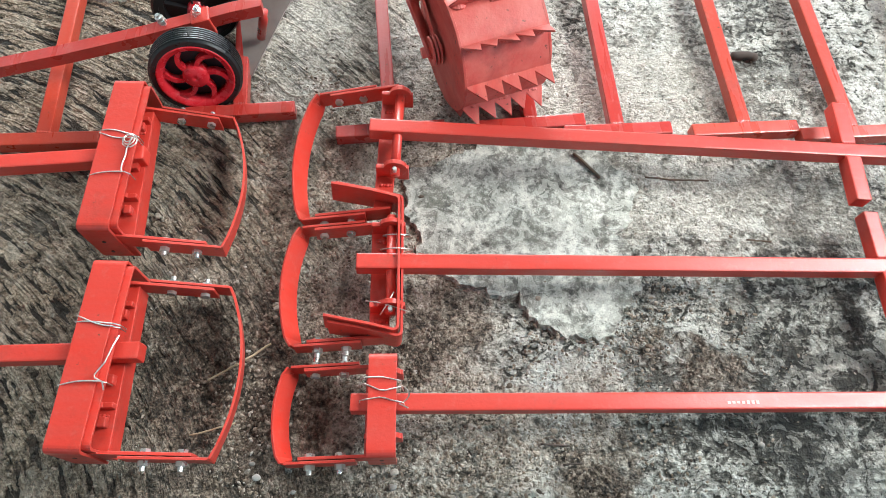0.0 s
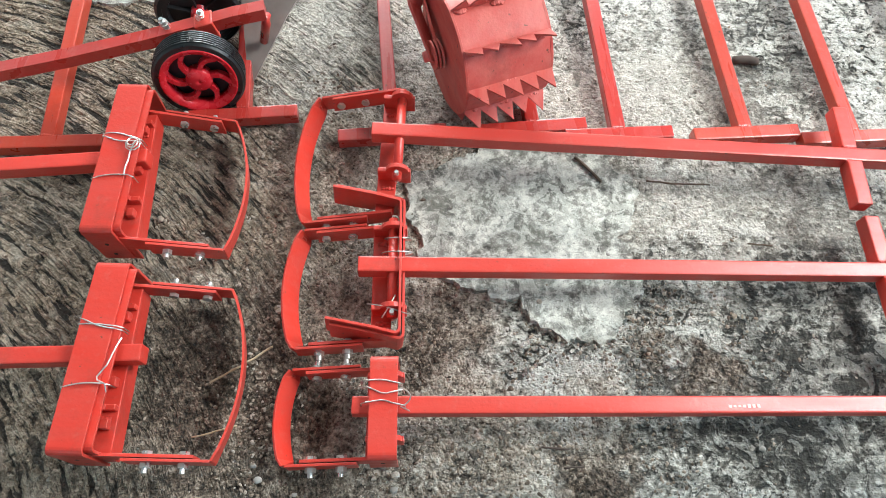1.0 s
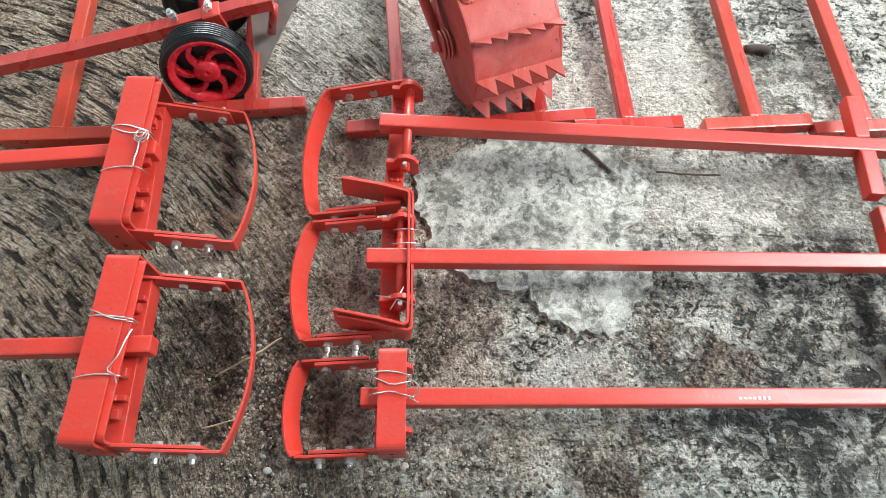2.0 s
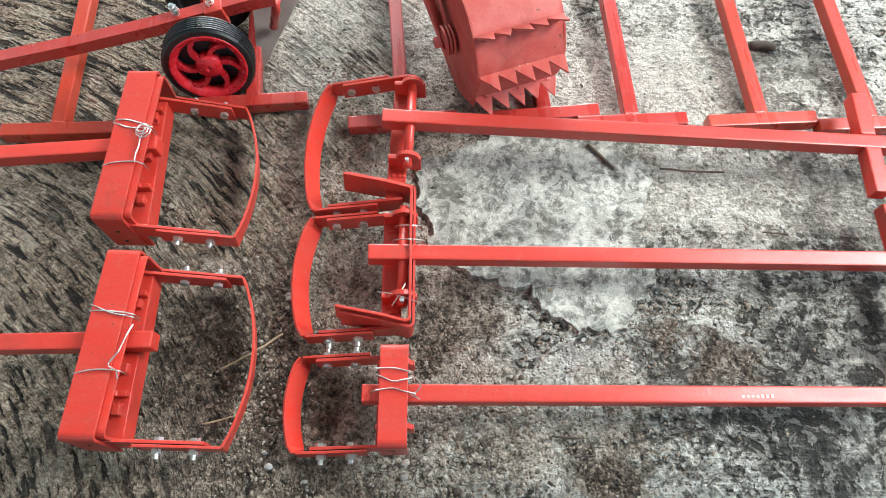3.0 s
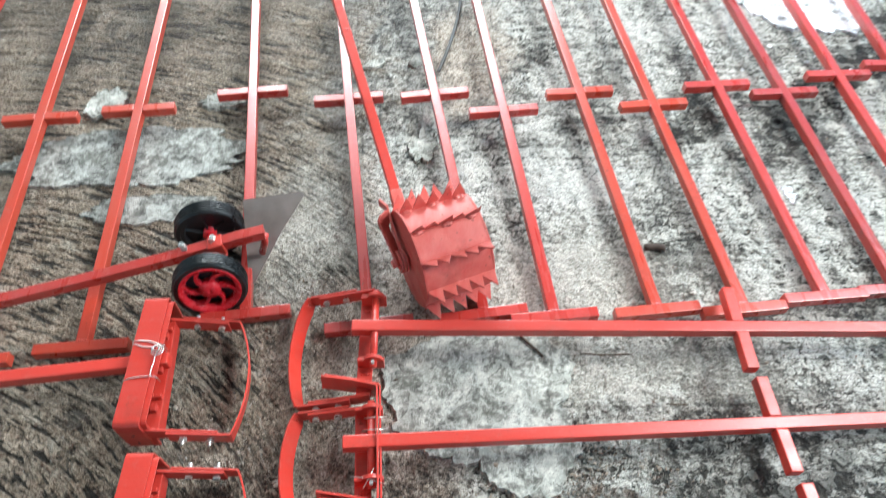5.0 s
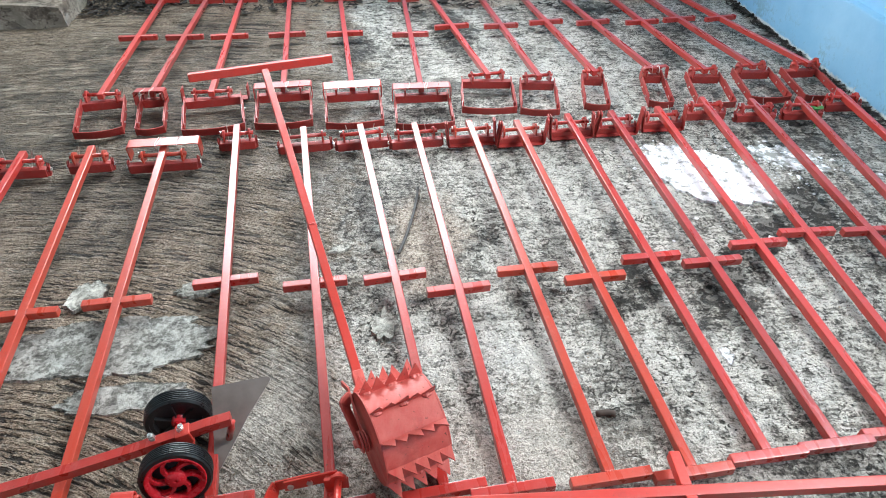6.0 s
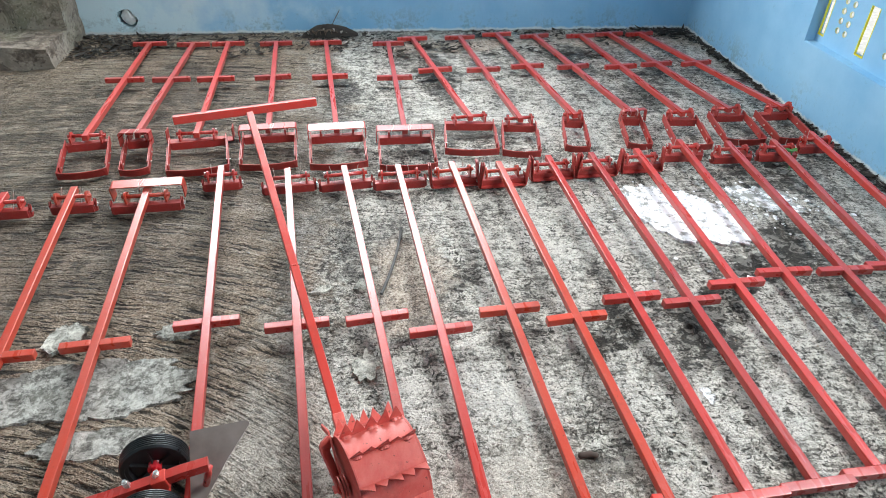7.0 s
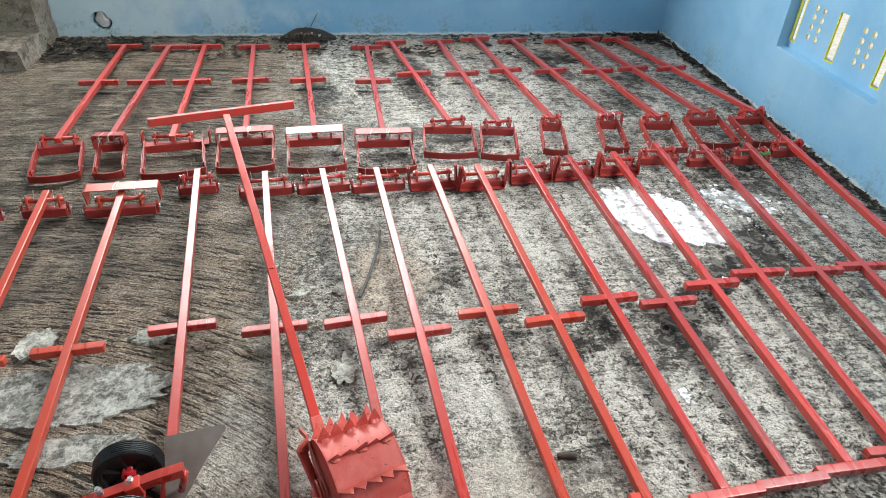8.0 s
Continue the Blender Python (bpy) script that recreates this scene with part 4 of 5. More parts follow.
    if cover == "back":
        for x, grow in ((-0.040, 0.0), (-0.020, 0.003)):
            loop = [(x + 0.006 * math.sin(6.283 * k / 20), pin_y + 0.006 + (0.017 + grow) * math.cos(6.283 * k / 20), pin_z - 0.004 + (0.016 + grow) * math.sin(6.283 * k / 20)) for k in range(21)]
            part("wire", tube_bm(bmesh.new(), loop, 0.0008), WIRE, h, "thin galvanised wire")
        part("wire", tube_bm(bmesh.new(), [(0.046, pin_y - 0.030, pin_z - 0.004), (0.054, pin_y - 0.010, pin_z + 0.010), (0.064, pin_y + 0.022, pin_z + 0.006)], 0.0008), WIRE, h, "thin galvanised wire")
        part("wire", tube_bm(bmesh.new(), [(0.040, pin_y + 0.004, pin_z + 0.009), (0.056, pin_y - 0.004, pin_z + 0.010), (0.066, pin_y - 0.012, pin_z + 0.002)], 0.0008), WIRE, h, "thin galvanised wire")
    if group == "nearer row of hoes" and cover != "top":
        for x in (-ear * 0.6, ear * 0.7):
            lean = rng.uniform(-0.012, 0.012)
            part("wire", tube_bm(bmesh.new(), [(x, pin_y + 0.010, zb), (x + lean * 0.4, pin_y - 0.008, pin_z + 0.008), (x + lean, pin_y - 0.012, pin_z + 0.024 + rng.uniform(0, 0.012))], 0.0012), WIRE, h, "loose end of galvanised wire")
    for x in notches:
        part("notch", boxes(((0.011, 0.009, 0.010), Matrix.Translation((head_x + x * width, pin_y - 0.016, zb + 0.007))), bevel=0.0015), paint, h)
    return h


def thing_part(name, parent, m):
    ob = new(name)
    ob.empty_display_size = 0.03
    ob.parent = parent
    ob.matrix_basis = m
    return ob


LYING = "red-painted steel long-handled hoe lying on the concrete floor"
GUARDED = "red-painted steel long-handled hoe with a wired-on guard, lying on the floor"

# the nearer row: stirrups folded under the poles, end grips towards the viewer
NEAR = [
    ((-2.87, -1.655), (-2.80, -2.95), 0.15, ""), ((-2.675, -1.637), (-2.565, -2.93), 0.12, ""), ((-2.455, -1.645), (-2.376, -2.906), 0.2, "top"),
    ((-2.252, -1.531), (-2.112, -2.849), 0.11, ""), ((-2.036, -1.562), (-1.896, -2.875), 0.16, ""), ((-1.853, -1.556), (-1.700, -2.866), 0.165, ""),
    ((-1.676, -1.561), (-1.577, -2.874), 0.165, ""), ((-1.495, -1.553), (-1.393, -2.866), 0.15, "up"), ((-1.336, -1.565), (-1.237, -2.868), 0.15, "up"),
    ((-1.157, -1.532), (-1.081, -2.845), 0.14, "up"), ((-1.002, -1.521), (-0.938, -2.832), 0.14, "up"), ((-0.831, -1.502), (-0.799, -2.815), 0.14, "up"),
    ((-0.649, -1.442), (-0.667, -2.787), 0.14, ""), ((-0.476, -1.467), (-0.492, -2.78), 0.14, ""), ((-0.300, -1.464), (-0.366, -2.77), 0.14, ""), ((-0.121, -1.413), (-0.17, -2.75), 0.13, ""),
]
NEAR_MID = [0.70, 0.718, 0.684, 0.745, 0.739, 0.739, 0.787, 0.737, 0.769, 0.737, 0.775, 0.732, 0.755, 0.738, 0.731, 0.75]
NEAR_PAINT = {1: ORANGE_RED, 2: ORANGE_RED, 7: ORANGE_RED, 8: ORANGE_RED, 4: DUSTY_CRIMSON, 10: DUSTY_CRIMSON, 13: DUSTY_CRIMSON, 14: DUSTY_CRIMSON}
for k, ((a, b, w, c), mid) in enumerate(zip(NEAR, NEAR_MID)):
    raised = 0.006 if k > 4 else 0.0
    b = (b[0] + raised * 0.7, b[1] + raised * 0.5)
    hoe(GUARDED if c else LYING, a, b, w, 0.012, 1, c, mid, NEAR_PAINT.get(k, DUSTY_RED), 0.05, 0.014 + raised, seed=k, overhang=0.045, bow=0.005, tilt=-20, blade_tall=0.030, arm_tall=0.028, cover_y=0.006, cover_tilt=-4 if c == "top" else 0, cover_depth=0.042 if c == "top" else 0.022, bolt_size=0.6, head_paint=HEAD_RED, up_y=0.022, guard_rise=0.09 if c == "up" else 0.0, guard_skew=0.12 if k % 2 else -0.06, group="nearer row of hoes")

# the farther row: heads towards the viewer, end grips by the blue wall
FAR = [
    ((-2.748, -1.305), (-2.806, -0.189), 0.140, "", 7), ((-2.578, -1.298), (-2.598, -0.203), 0.080, "top", 7), ((-2.372, -1.308), (-2.433, -0.200), 0.19, "up", 6),
    ((-2.125, -1.286), (-2.202, -0.207), 0.18, "top", 0), ((-1.881, -1.300), (-1.960, -0.205), 0.185, "top", -1), ((-1.636, -1.326), (-1.652, -0.231), 0.187, "top", 0),
    ((-1.381, -1.228), (-1.527, -0.164), 0.182, "", -12), ((-1.194, -1.254), (-1.282, -0.153), 0.125, "", -12), ((-0.976, -1.230), (-1.082, -0.112), 0.078, "", -14),
    ((-0.745, -1.225), (-0.889, -0.145), 0.078, "top", -14), ((-0.548, -1.240), (-0.643, -0.151), 0.126, "", -10), ((-0.345, -1.215), (-0.481, -0.127), 0.142, "", -8), ((-0.118, -1.208), (-0.315, -0.131), 0.135, "", -8),
]
for k, (a, b, w, c, turned) in enumerate(FAR):
    span = math.dist(a, b)
    hoe(GUARDED if c else LYING, a, b, w, 0.20, -1, c, span * 0.535, DUSTY_CRIMSON if k % 2 else DUSTY_RED, 0.06, seed=50 + k, overhang=0.024, bow=0.014, tilt=20, blade_tall=0.031, cover_y=-0.006, cover_width=w + (0.04 if k == 2 else 0.02), head_turn=turned, head_x=-0.035 if k == 12 else 0.0, cover_tilt={1: -8, 4: 9}.get(k, 1), cover_depth=0.018 if k == 9 else 0.042, bolt_size=0.62, head_paint=HEAD_RED, guard_rise=0.05 if k == 2 else 0.0, group="farther row of hoes")

# three lying across with their heads near the viewer
SIDE = "hoes lying crosswise in front"
hoe("red steel hoe with a wide bolted stirrup, lying crosswise", (-1.919, -2.916), (-0.61, -2.938), 0.191, 0.118, -1, "", 0.640, RED, 0.078, 0.047, seed=90, overhang=0.037, group=SIDE, bow=0.016, lift=0.008, head_x=0.0155, tilt=30, blade_tall=0.029)
hoe("red steel hoe with a loose guard wired behind its head", (-1.925, -3.105), (-0.615, -3.065), 0.147, 0.116, -1, "back", 0.666, RED, 0.066, 0.014, seed=91, overhang=0.042, group=SIDE, bow=0.014, cover_width=0.184, cover_z=0.05, lift=0.008, head_x=0.014, guard_skew=-0.2, tilt=32, blade_tall=0.029)
hoe("red steel hoe with a narrow stirrup and wired-on guard", (-1.921, -3.272), (-0.61, -3.235), 0.098, 0.116, -1, "top", 0.675, RED, 0.058, 0.014, seed=92, overhang=0.041, group=SIDE, bow=0.010, cover_width=0.110, cover_y=0.036, cover_depth=0.031, head_x=0.004, wires="loops", tilt=30, blade_tall=0.028, guard_rise=0.05)
# two whose poles run the other way
hoe("red steel hoe with a wide stirrup and a wired-on guard", (-2.198, -2.968), (-3.447, -3.056), 0.187, 0.122, -1, "top", 0.7, RED, 0.080, 0.014, seed=93, overhang=0.030, group=SIDE, bow=0.02, cover_width=0.217, cover_y=0.034, cover_x=0.013, cover_turn=-3.5, cover_depth=0.037, tilt=8, bar_z=0.069, lift=0.016, head_x=-0.0165, guard_rise=0.075, wires="coil", notches=(-0.32, 0.02, 0.34))
hoe("red steel hoe with a wide stirrup and a wired-on guard", (-2.154, -3.222), (-3.43, -3.262), 0.19, 0.124, -1, "top", 0.7, RED, 0.074, 0.014, seed=94, overhang=0.046, group=SIDE, bow=0.022, cover_width=0.213, cover_y=0.050, cover_x=0.008, cover_turn=-2.5, cover_depth=0.037, tilt=8, bar_z=0.063, lift=0.016, head_x=-0.011, guard_rise=0.07, wires="split", notches=(-0.34, -0.1, 0.30))


# ---- wheel hoe ----
def make_wheel(parent, m, R=0.0615, wide=0.033):
    """Outer face towards local +z: red dished rim and curved spokes, black behind."""
    w = thing_part("wheel", parent, m)
    n = 6
    inner = R * 0.83
    prof = [(inner, -wide / 2), (R * 0.94, -wide / 2), (R * 0.985, -wide / 2 + 0.003)]
    for i in range(n):
        d = (wide - 0.006) / n
        z = -wide / 2 + 0.003 + d * (i + 0.5)
        prof += [(R * 0.992, z - d * 0.40), (R, z - d * 0.25), (R, z), (R * 0.992, z + d * 0.12), (R * 0.925, z + d * 0.2), (R * 0.925, z + d * 0.5)]
    prof += [(R * 0.985, wide / 2 - 0.003), (R * 0.94, wide / 2), (inner, wide / 2)]
    part("tyre", wheel_bm_profile(prof), RUBBER, w, "black ribbed rubber tyre")
    part("rim", wheel_bm_profile([(R * 0.835, wide / 2 + 0.001), (R * 0.835, 0.0), (R * 0.66, 0.0), (R * 0.655, wide / 2 - 0.007), (R * 0.70, wide / 2 - 0.002), (R * 0.80, wide / 2 + 0.001)]), WHEEL_RED, w, "red plastic rim", True)
    part("inner_disc", wheel_bm_profile([(R * 0.83, -wide / 2 + 0.002), (R * 0.83, -0.001), (0.006, -0.001), (0.006, -0.006), (R * 0.68, -0.006), (R * 0.72, -wide / 2 + 0.002)]), BLACK_PLASTIC, w)
    for k in range(6):
        an = math.pi * k / 3
        part("rib", boxes(((R * 0.5, 0.0025, 0.008), Matrix.Rotation(an, 4, "Z") @ Matrix.Translation((R * 0.45, 0, -0.009)))), BLACK_PLASTIC, w)
    bm = wheel_bm_profile([(0.0005, -wide / 2 - 0.002), (R * 0.2, -wide / 2 - 0.002), (R * 0.2, -0.004), (R * 0.29, 0.0), (R * 0.29, wide / 2 - 0.004), (R * 0.27, wide / 2 - 0.0015), (R * 0.2, wide / 2 + 0.0005), (R * 0.1, wide / 2 + 0.0018), (0.0005, wide / 2 + 0.0022)], 32)
    part("hub", bm, WHEEL_RED, w, "", True)
    for k in range(6):
        a0 = 2 * math.pi * k / 6
        pts = []
        for i in range(9):
            u = i / 8
            r = R * (0.24 + 0.45 * u)
            an = a0 - 0.5 * u * u
            pts.append((r * math.cos(an), r * math.sin(an), wide / 2 - 0.008))
        part("spoke", strip_bm(pts, lambda i: (0, 0, 1), 0.010, 0.0062), WHEEL_RED, w)
    return w


def wheel_hoe():
    w = thing("wheel_hoe", "red two-wheeled push hoe with a flat brown steel blade", "wheel hoe")
    zc = 0.064
    front, rear = Vector((-2.165, -2.818, zc + 0.003)), Vector((-2.189, -2.690, zc - 0.002))
    axle = (rear - front).normalized()
    turn = axle.to_track_quat("Z", "Y").to_matrix().to_4x4()
    flip = Matrix.Rotation(math.pi, 4, "X")
    make_wheel(w, Matrix.Translation(front) @ Matrix.Rotation(radians(-9), 4, "X") @ turn @ flip @ Matrix.Rotation(0.25, 4, "Z"))
    make_wheel(w, Matrix.Translation(rear) @ turn @ Matrix.Rotation(0.4, 4, "Z"))
    part("axle", tube_bm(bmesh.new(), [front + axle * 0.005, rear - axle * 0.005], 0.006, 12), WHEEL_RED, w, "", True)
    # handle: from the blade over the axle and away, slightly bent
    pts = [(-2.074, -2.742, 0.114), (-2.118, -2.750, 0.108), (-2.163, -2.759, 0.099), (-2.24, -2.776, 0.086), (-2.35, -2.798, 0.070), (-2.5, -2.829, 0.054), (-2.75, -2.885, 0.056), (-3.25, -3.0, 0.06)]
    size = 0.0185
    bm = strip_bm(pts, lambda i: (0, 0, 1), size, size)
    bmesh.ops.bevel(bm, geom=[e for e in bm.edges if len(e.link_faces) == 2 and e.calc_face_angle() > 0.8], offset=0.0025, segments=2, affect="EDGES")
    part("handle", bm, DUSTY_RED, w)
    run = (Vector(pts[2]) - Vector(pts[3])).normalized()
    along = run.to_track_quat("X", "Z").to_matrix().to_4x4()
    part("clamp", boxes(((0.026, 0.026, 0.026), Matrix.Translation((-2.156, -2.758, 0.098)) @ along), bevel=0.002), RED, w)
    part("axle_plate", boxes(((0.06, 0.018, 0.026), Matrix.Translation((-2.176, -2.760, 0.074)) @ along), bevel=0.002), RED, w)
    for at, lean in (((-2.163, -2.757, 0.108), 18), ((-2.207, -2.768, 0.102), -14)):
        m = Matrix.Translation(at) @ Matrix.Rotation(radians(lean), 4, "Y")
        bm = bmesh.new()
        cyl_bm(bm, 0.0034, 0.034, m, 10)
        cyl_bm(bm, 0.0062, 0.005, m @ Matrix.Translation((0, 0, 0.005)), 6)
        cyl_bm(bm, 0.0058, 0.004, m @ Matrix.Translation((0, 0, 0.011)), 6)
        part("bolt", bm, ZINC, w, "zinc-plated clamp bolt")
    # shank and blade
    part("shank", tube_bm(bmesh.new(), [(-2.074, -2.743, 0.106), (-2.077, -2.745, 0.092), (-2.090, -2.738, 0.050)], 0.0065, 14), DUSTY_RED, w, "", True)
    top_l, top_r, low = Vector((-2.128, -2.650, 0.094)), Vector((-2.018, -2.636, 0.100)), Vector((-2.118, -2.782, 0.006))
    across, down = (top_r - top_l), (low - top_l)
    nrm = across.cross(down).normalized()
    bm = bmesh.new()
    outline = [(0.0, 0.0), (0.93, 0.0), (0.985, 0.015), (1.0, 0.05), (0.60, 0.42), (0.10, 0.97), (0.05, 1.0), (0.01, 0.96)]
    rings = [[bm.verts.new(top_l + across * u + down * v + nrm * s * 0.0022) for u, v in outline] for s in (-1, 1)]
    bm.faces.new(rings[0])
    bm.faces.new(rings[1][::-1])
    for k in range(len(outline)):
        j = (k + 1) % len(outline)
        bm.faces.new((rings[0][k], rings[1][k], rings[1][j], rings[0][j]))
    part("blade", bm, BLADE, w, "flat dull brown steel blade")


wheel_hoe()


# ---- spiked roller ----
def spiked_roller():
    r = thing("spiked_roller", "red steel push roller with saw-toothed blades, handle raised", "roller")
    turn = radians(21)
    left, axis = Vector((-1.825, -2.799, 0.104)), Vector((math.cos(turn), math.sin(turn), 0))
    wide, R = 0.120, 0.086
    ahead = Vector((0, 0, 1)).cross(axis)
    base = Matrix.Translation(left) @ Matrix((axis, ahead, (0, 0, 1))).transposed().to_4x4()
    # the drum: a rolled sheet, dented a little between the blades, local x along the axle
    faces, off = 10, 0.73
    bm = bmesh.new()
    seg, cols = 60, 7
    ring = []
    for c in range(cols):
        x = 0.002 + (wide - 0.004) * c / (cols - 1)
        row = []
        for k in range(seg):
            an = 2 * math.pi * (k / seg + off / faces)
            rr = R * (0.988 - 0.020 * math.sin(math.pi * (k % 6) / 6)) + 0.0012 * noise.noise(Vector((x * 40, math.cos(an) * 3, math.sin(an) * 3)))
            row.append(bm.verts.new(base @ Vector((x, rr * math.cos(an), rr * math.sin(an)))))
        ring.append(row)
    for a, c in zip(ring, ring[1:]):
        for k in range(seg):
            j = (k + 1) % seg
            bm.faces.new((a[k], a[j], c[j], c[k]))
    part("drum", bm, DRUM_RED, r, "", True)
    for x, big in ((0.0, 1.0), (wide, 0.97)):
        bm = bmesh.new()
        cyl_bm(bm, R * big, 0.0035, base @ Matrix.Translation((x, 0, 0)) @ ACROSS_X, 48)
        part("end_plate", bm, PLATE_RED, r)
    rng = random.Random(5)
    for k in range(faces):
        an = 2 * math.pi * (k + off) / faces
        out = Vector((0, math.cos(an), math.sin(an)))
        tan = Vector((0, -math.sin(an), math.cos(an)))
        way = (out * 0.96 + tan * 0.26).normalized()
        bm = bmesh.new()
        teeth = 5
        step = (wide - 0.002) / teeth
        foot = R * 0.975
        lay = lambda x, q, side: bm.verts.new(base @ (Vector((x, 0, 0)) + out * foot + way * q + tan * side * 0.0011))
        for i in range(teeth):
            x0 = 0.001 + step * i
            tri = [(x0, 0.0), (x0 + step + 0.0005, 0.0), (x0 + step, 0.005), (x0 + step * rng.uniform(0.52, 0.92), rng.uniform(0.025, 0.032)), (x0, 0.005)]
            two = [[lay(x, q, side) for x, q in tri] for side in (-1, 1)]
            bm.faces.new(two[0])
            bm.faces.new(two[1][::-1])
            for a in range(5):
                c = (a + 1) % 5
                bm.faces.new((two[0][a], two[1][a], two[1][c], two[0][c]))
        part("toothed_blade", bm, PLATE_RED if k % 3 == 1 else DRUM_RED, r, "saw-toothed steel blade welded to the drum")
        for x in (0.008, 0.056, 0.100):
            spots = [base @ (Vector((x + 0.0034 * q + rng.uniform(-0.001, 0.001), 0, 0)) + out * (R * 0.982) + tan * (0.003 + rng.uniform(-0.001, 0.001))) for q in range(4)]
            part("weld", weld_bm(spots, 0.0060, rng), DRUM_RED, r)
    # axle with washers, and the bent strap that carries the pole beside the left plate
    part("axle", tube_bm(bmesh.new(), [base @ Vector((-0.030, 0, 0)), base @ Vector((wide + 0.012, 0, 0))], 0.0075, 14), DRUM_RED, r, "", True)
    for x in (-0.008, -0.013, -0.018):
        bm = bmesh.new()
        cyl_bm(bm, 0.020, 0.0025, base @ Matrix.Translation((x, 0, 0)) @ ACROSS_X, 22)
        part("washer", bm, DRUM_RED, r)
    # bracket: a flat plate beside the drum, folded over at the top towards the pole
    fold = [base @ Vector(q) for q in ((-0.016, -0.012, -0.006), (-0.017, 0.010, 0.004), (-0.022, 0.060, 0.031), (-0.021, 0.065, 0.034), (-0.016, 0.070, 0.037), (-0.002, 0.078, 0.038))]
    part("strap", strip_bm(fold, lambda i: Vector((0, 0, 0.75)) - axis * 0.65, 0.026, 0.0035), PLATE_RED, r, "bent flat-steel strap")
    inner = [base @ Vector(q) for q in ((-0.010, -0.012, -0.006), (-0.010, 0.030, 0.016), (-0.004, 0.090, 0.036), (-0.004, 0.135, 0.006))]
    part("strap", strip_bm(inner, lambda i: (0, -0.3, 1), 0.024, 0.0035), PLATE_RED, r, "bent flat-steel strap")
    foot, top = Vector((-1.841, -2.674, 0.093)), Vector((-2.102, -1.705, 0.322))
    run = (top - foot).normalized()
    m = Matrix.Translation(foot) @ run.to_track_quat("Y", "Z").to_matrix().to_4x4()
    length = (top - foot).length
    square_tube("pole", length - 0.013, RED, r, m, "", 0.0185)
    part("socket", boxes(((0.022, 0.045, 0.022), m @ Matrix.Translation((0, 0.012, 0))), bevel=0.002), DRUM_RED, r, "pale dusty weld socket")
    part("weld", weld_bm([m @ Vector((0.0095 * math.cos(a), 0.425, 0.0095 * math.sin(a))) for a in [0.42 * i for i in range(15)]], 0.0032, rng), RED, r)
    ends = (Vector((-2.304, -1.742, 0.318)), Vector((-1.915, -1.655, 0.326)))
    bar = (ends[1] - ends[0]).normalized()
    bm = boxes((((ends[1] - ends[0]).length, 0.0225, 0.0225), Matrix.Translation((ends[0] + ends[1]) / 2) @ bar.to_track_quat("X", "Z").to_matrix().to_4x4() @ Matrix.Rotation(radians(-10), 4, "X")), bevel=0.0025)
    part("handle_bar", bm, RED, r)


spiked_roller()


# ---- small things on the floor ----
def stick(name, label, points, r, mat, category):
    rng = random.Random(len(name) + int(abs(points[0][0]) * 100))
    pts = []
    for a, c in zip(points, points[1:]):
        for k in range(5):
            p = Vector(a).lerp(Vector(c), k / 5)
            pts.append(p + Vector((rng.uniform(-1, 1), rng.uniform(-1, 1), 0)) * r * 0.5)
    pts.append(Vector(points[-1]))
    ob = new(name, mesh_of(tube_bm(bmesh.new(), pts, r, 8), name, mat, True))
    return tagged(ob, label, category)


stick("wooden_peg", "short dark weathered wooden peg beside a hoe pole", [(-1.372, -2.708, 0.006), (-1.334, -2.711, 0.006)], 0.0065, STICK, "peg")
stick("twig", "thin dry twig lying on the concrete", [(-1.634, -2.898, 0.006), (-1.600, -2.938, 0.005)], 0.0022, TWIG, "twig")
stick("twig", "thin dry twig lying on the concrete", [(-1.535, -2.934, 0.004), (-1.49, -2.938, 0.004), (-1.445, -2.938, 0.004)], 0.0014, TWIG, "twig")
stick("twig", "bent dry grass stalk lying on soil", [(-2.100, -3.235, 0.004), (-2.065, -3.214, 0.006), (-2.030, -3.188, 0.004)], 0.0014, STRAW, "twig")
stick("twig", "short dry grass stalk by the hoe blade", [(-2.11, -3.30, 0.004), (-2.060, -3.285, 0.004)], 0.0011, STRAW, "twig")
stick("twig", "short dark twig lying on the soil", [(-1.703, -3.303, 0.004), (-1.670, -3.305, 0.004)], 0.0013, STICK, "twig")
stick("twig", "short dark twig lying on the soil", [(-1.678, -3.326, 0.004), (-1.655, -3.324, 0.004)], 0.0011, STICK, "twig")
stick("twig", "thin green-brown stalk lying on the concrete", [(-1.408, -3.03, 0.004), (-1.375, -3.032, 0.004)], 0.0012, TWIG, "twig")
stick("twig", "dry stalk leaning on the rubble heap", [(-1.93, -0.03, 0.05), (-1.89, -0.02, 0.12)], 0.002, TWIG, "twig")


def rubber_strip():
    pts = []
    for k in range(15):
        u = k / 14
        pts.append((-1.752 + 0.105 * u - 0.035 * u * u, -2.165 + 0.305 * u, 0.004))
    ob = new("rubber_strip", mesh_of(strip_bm(pts, lambda i: (0, 0, 1), 0.005, 0.007), "rubber_strip", STRIP))
    tagged(ob, "curved dark rubber strip lying on the concrete", "strip")


rubber_strip()


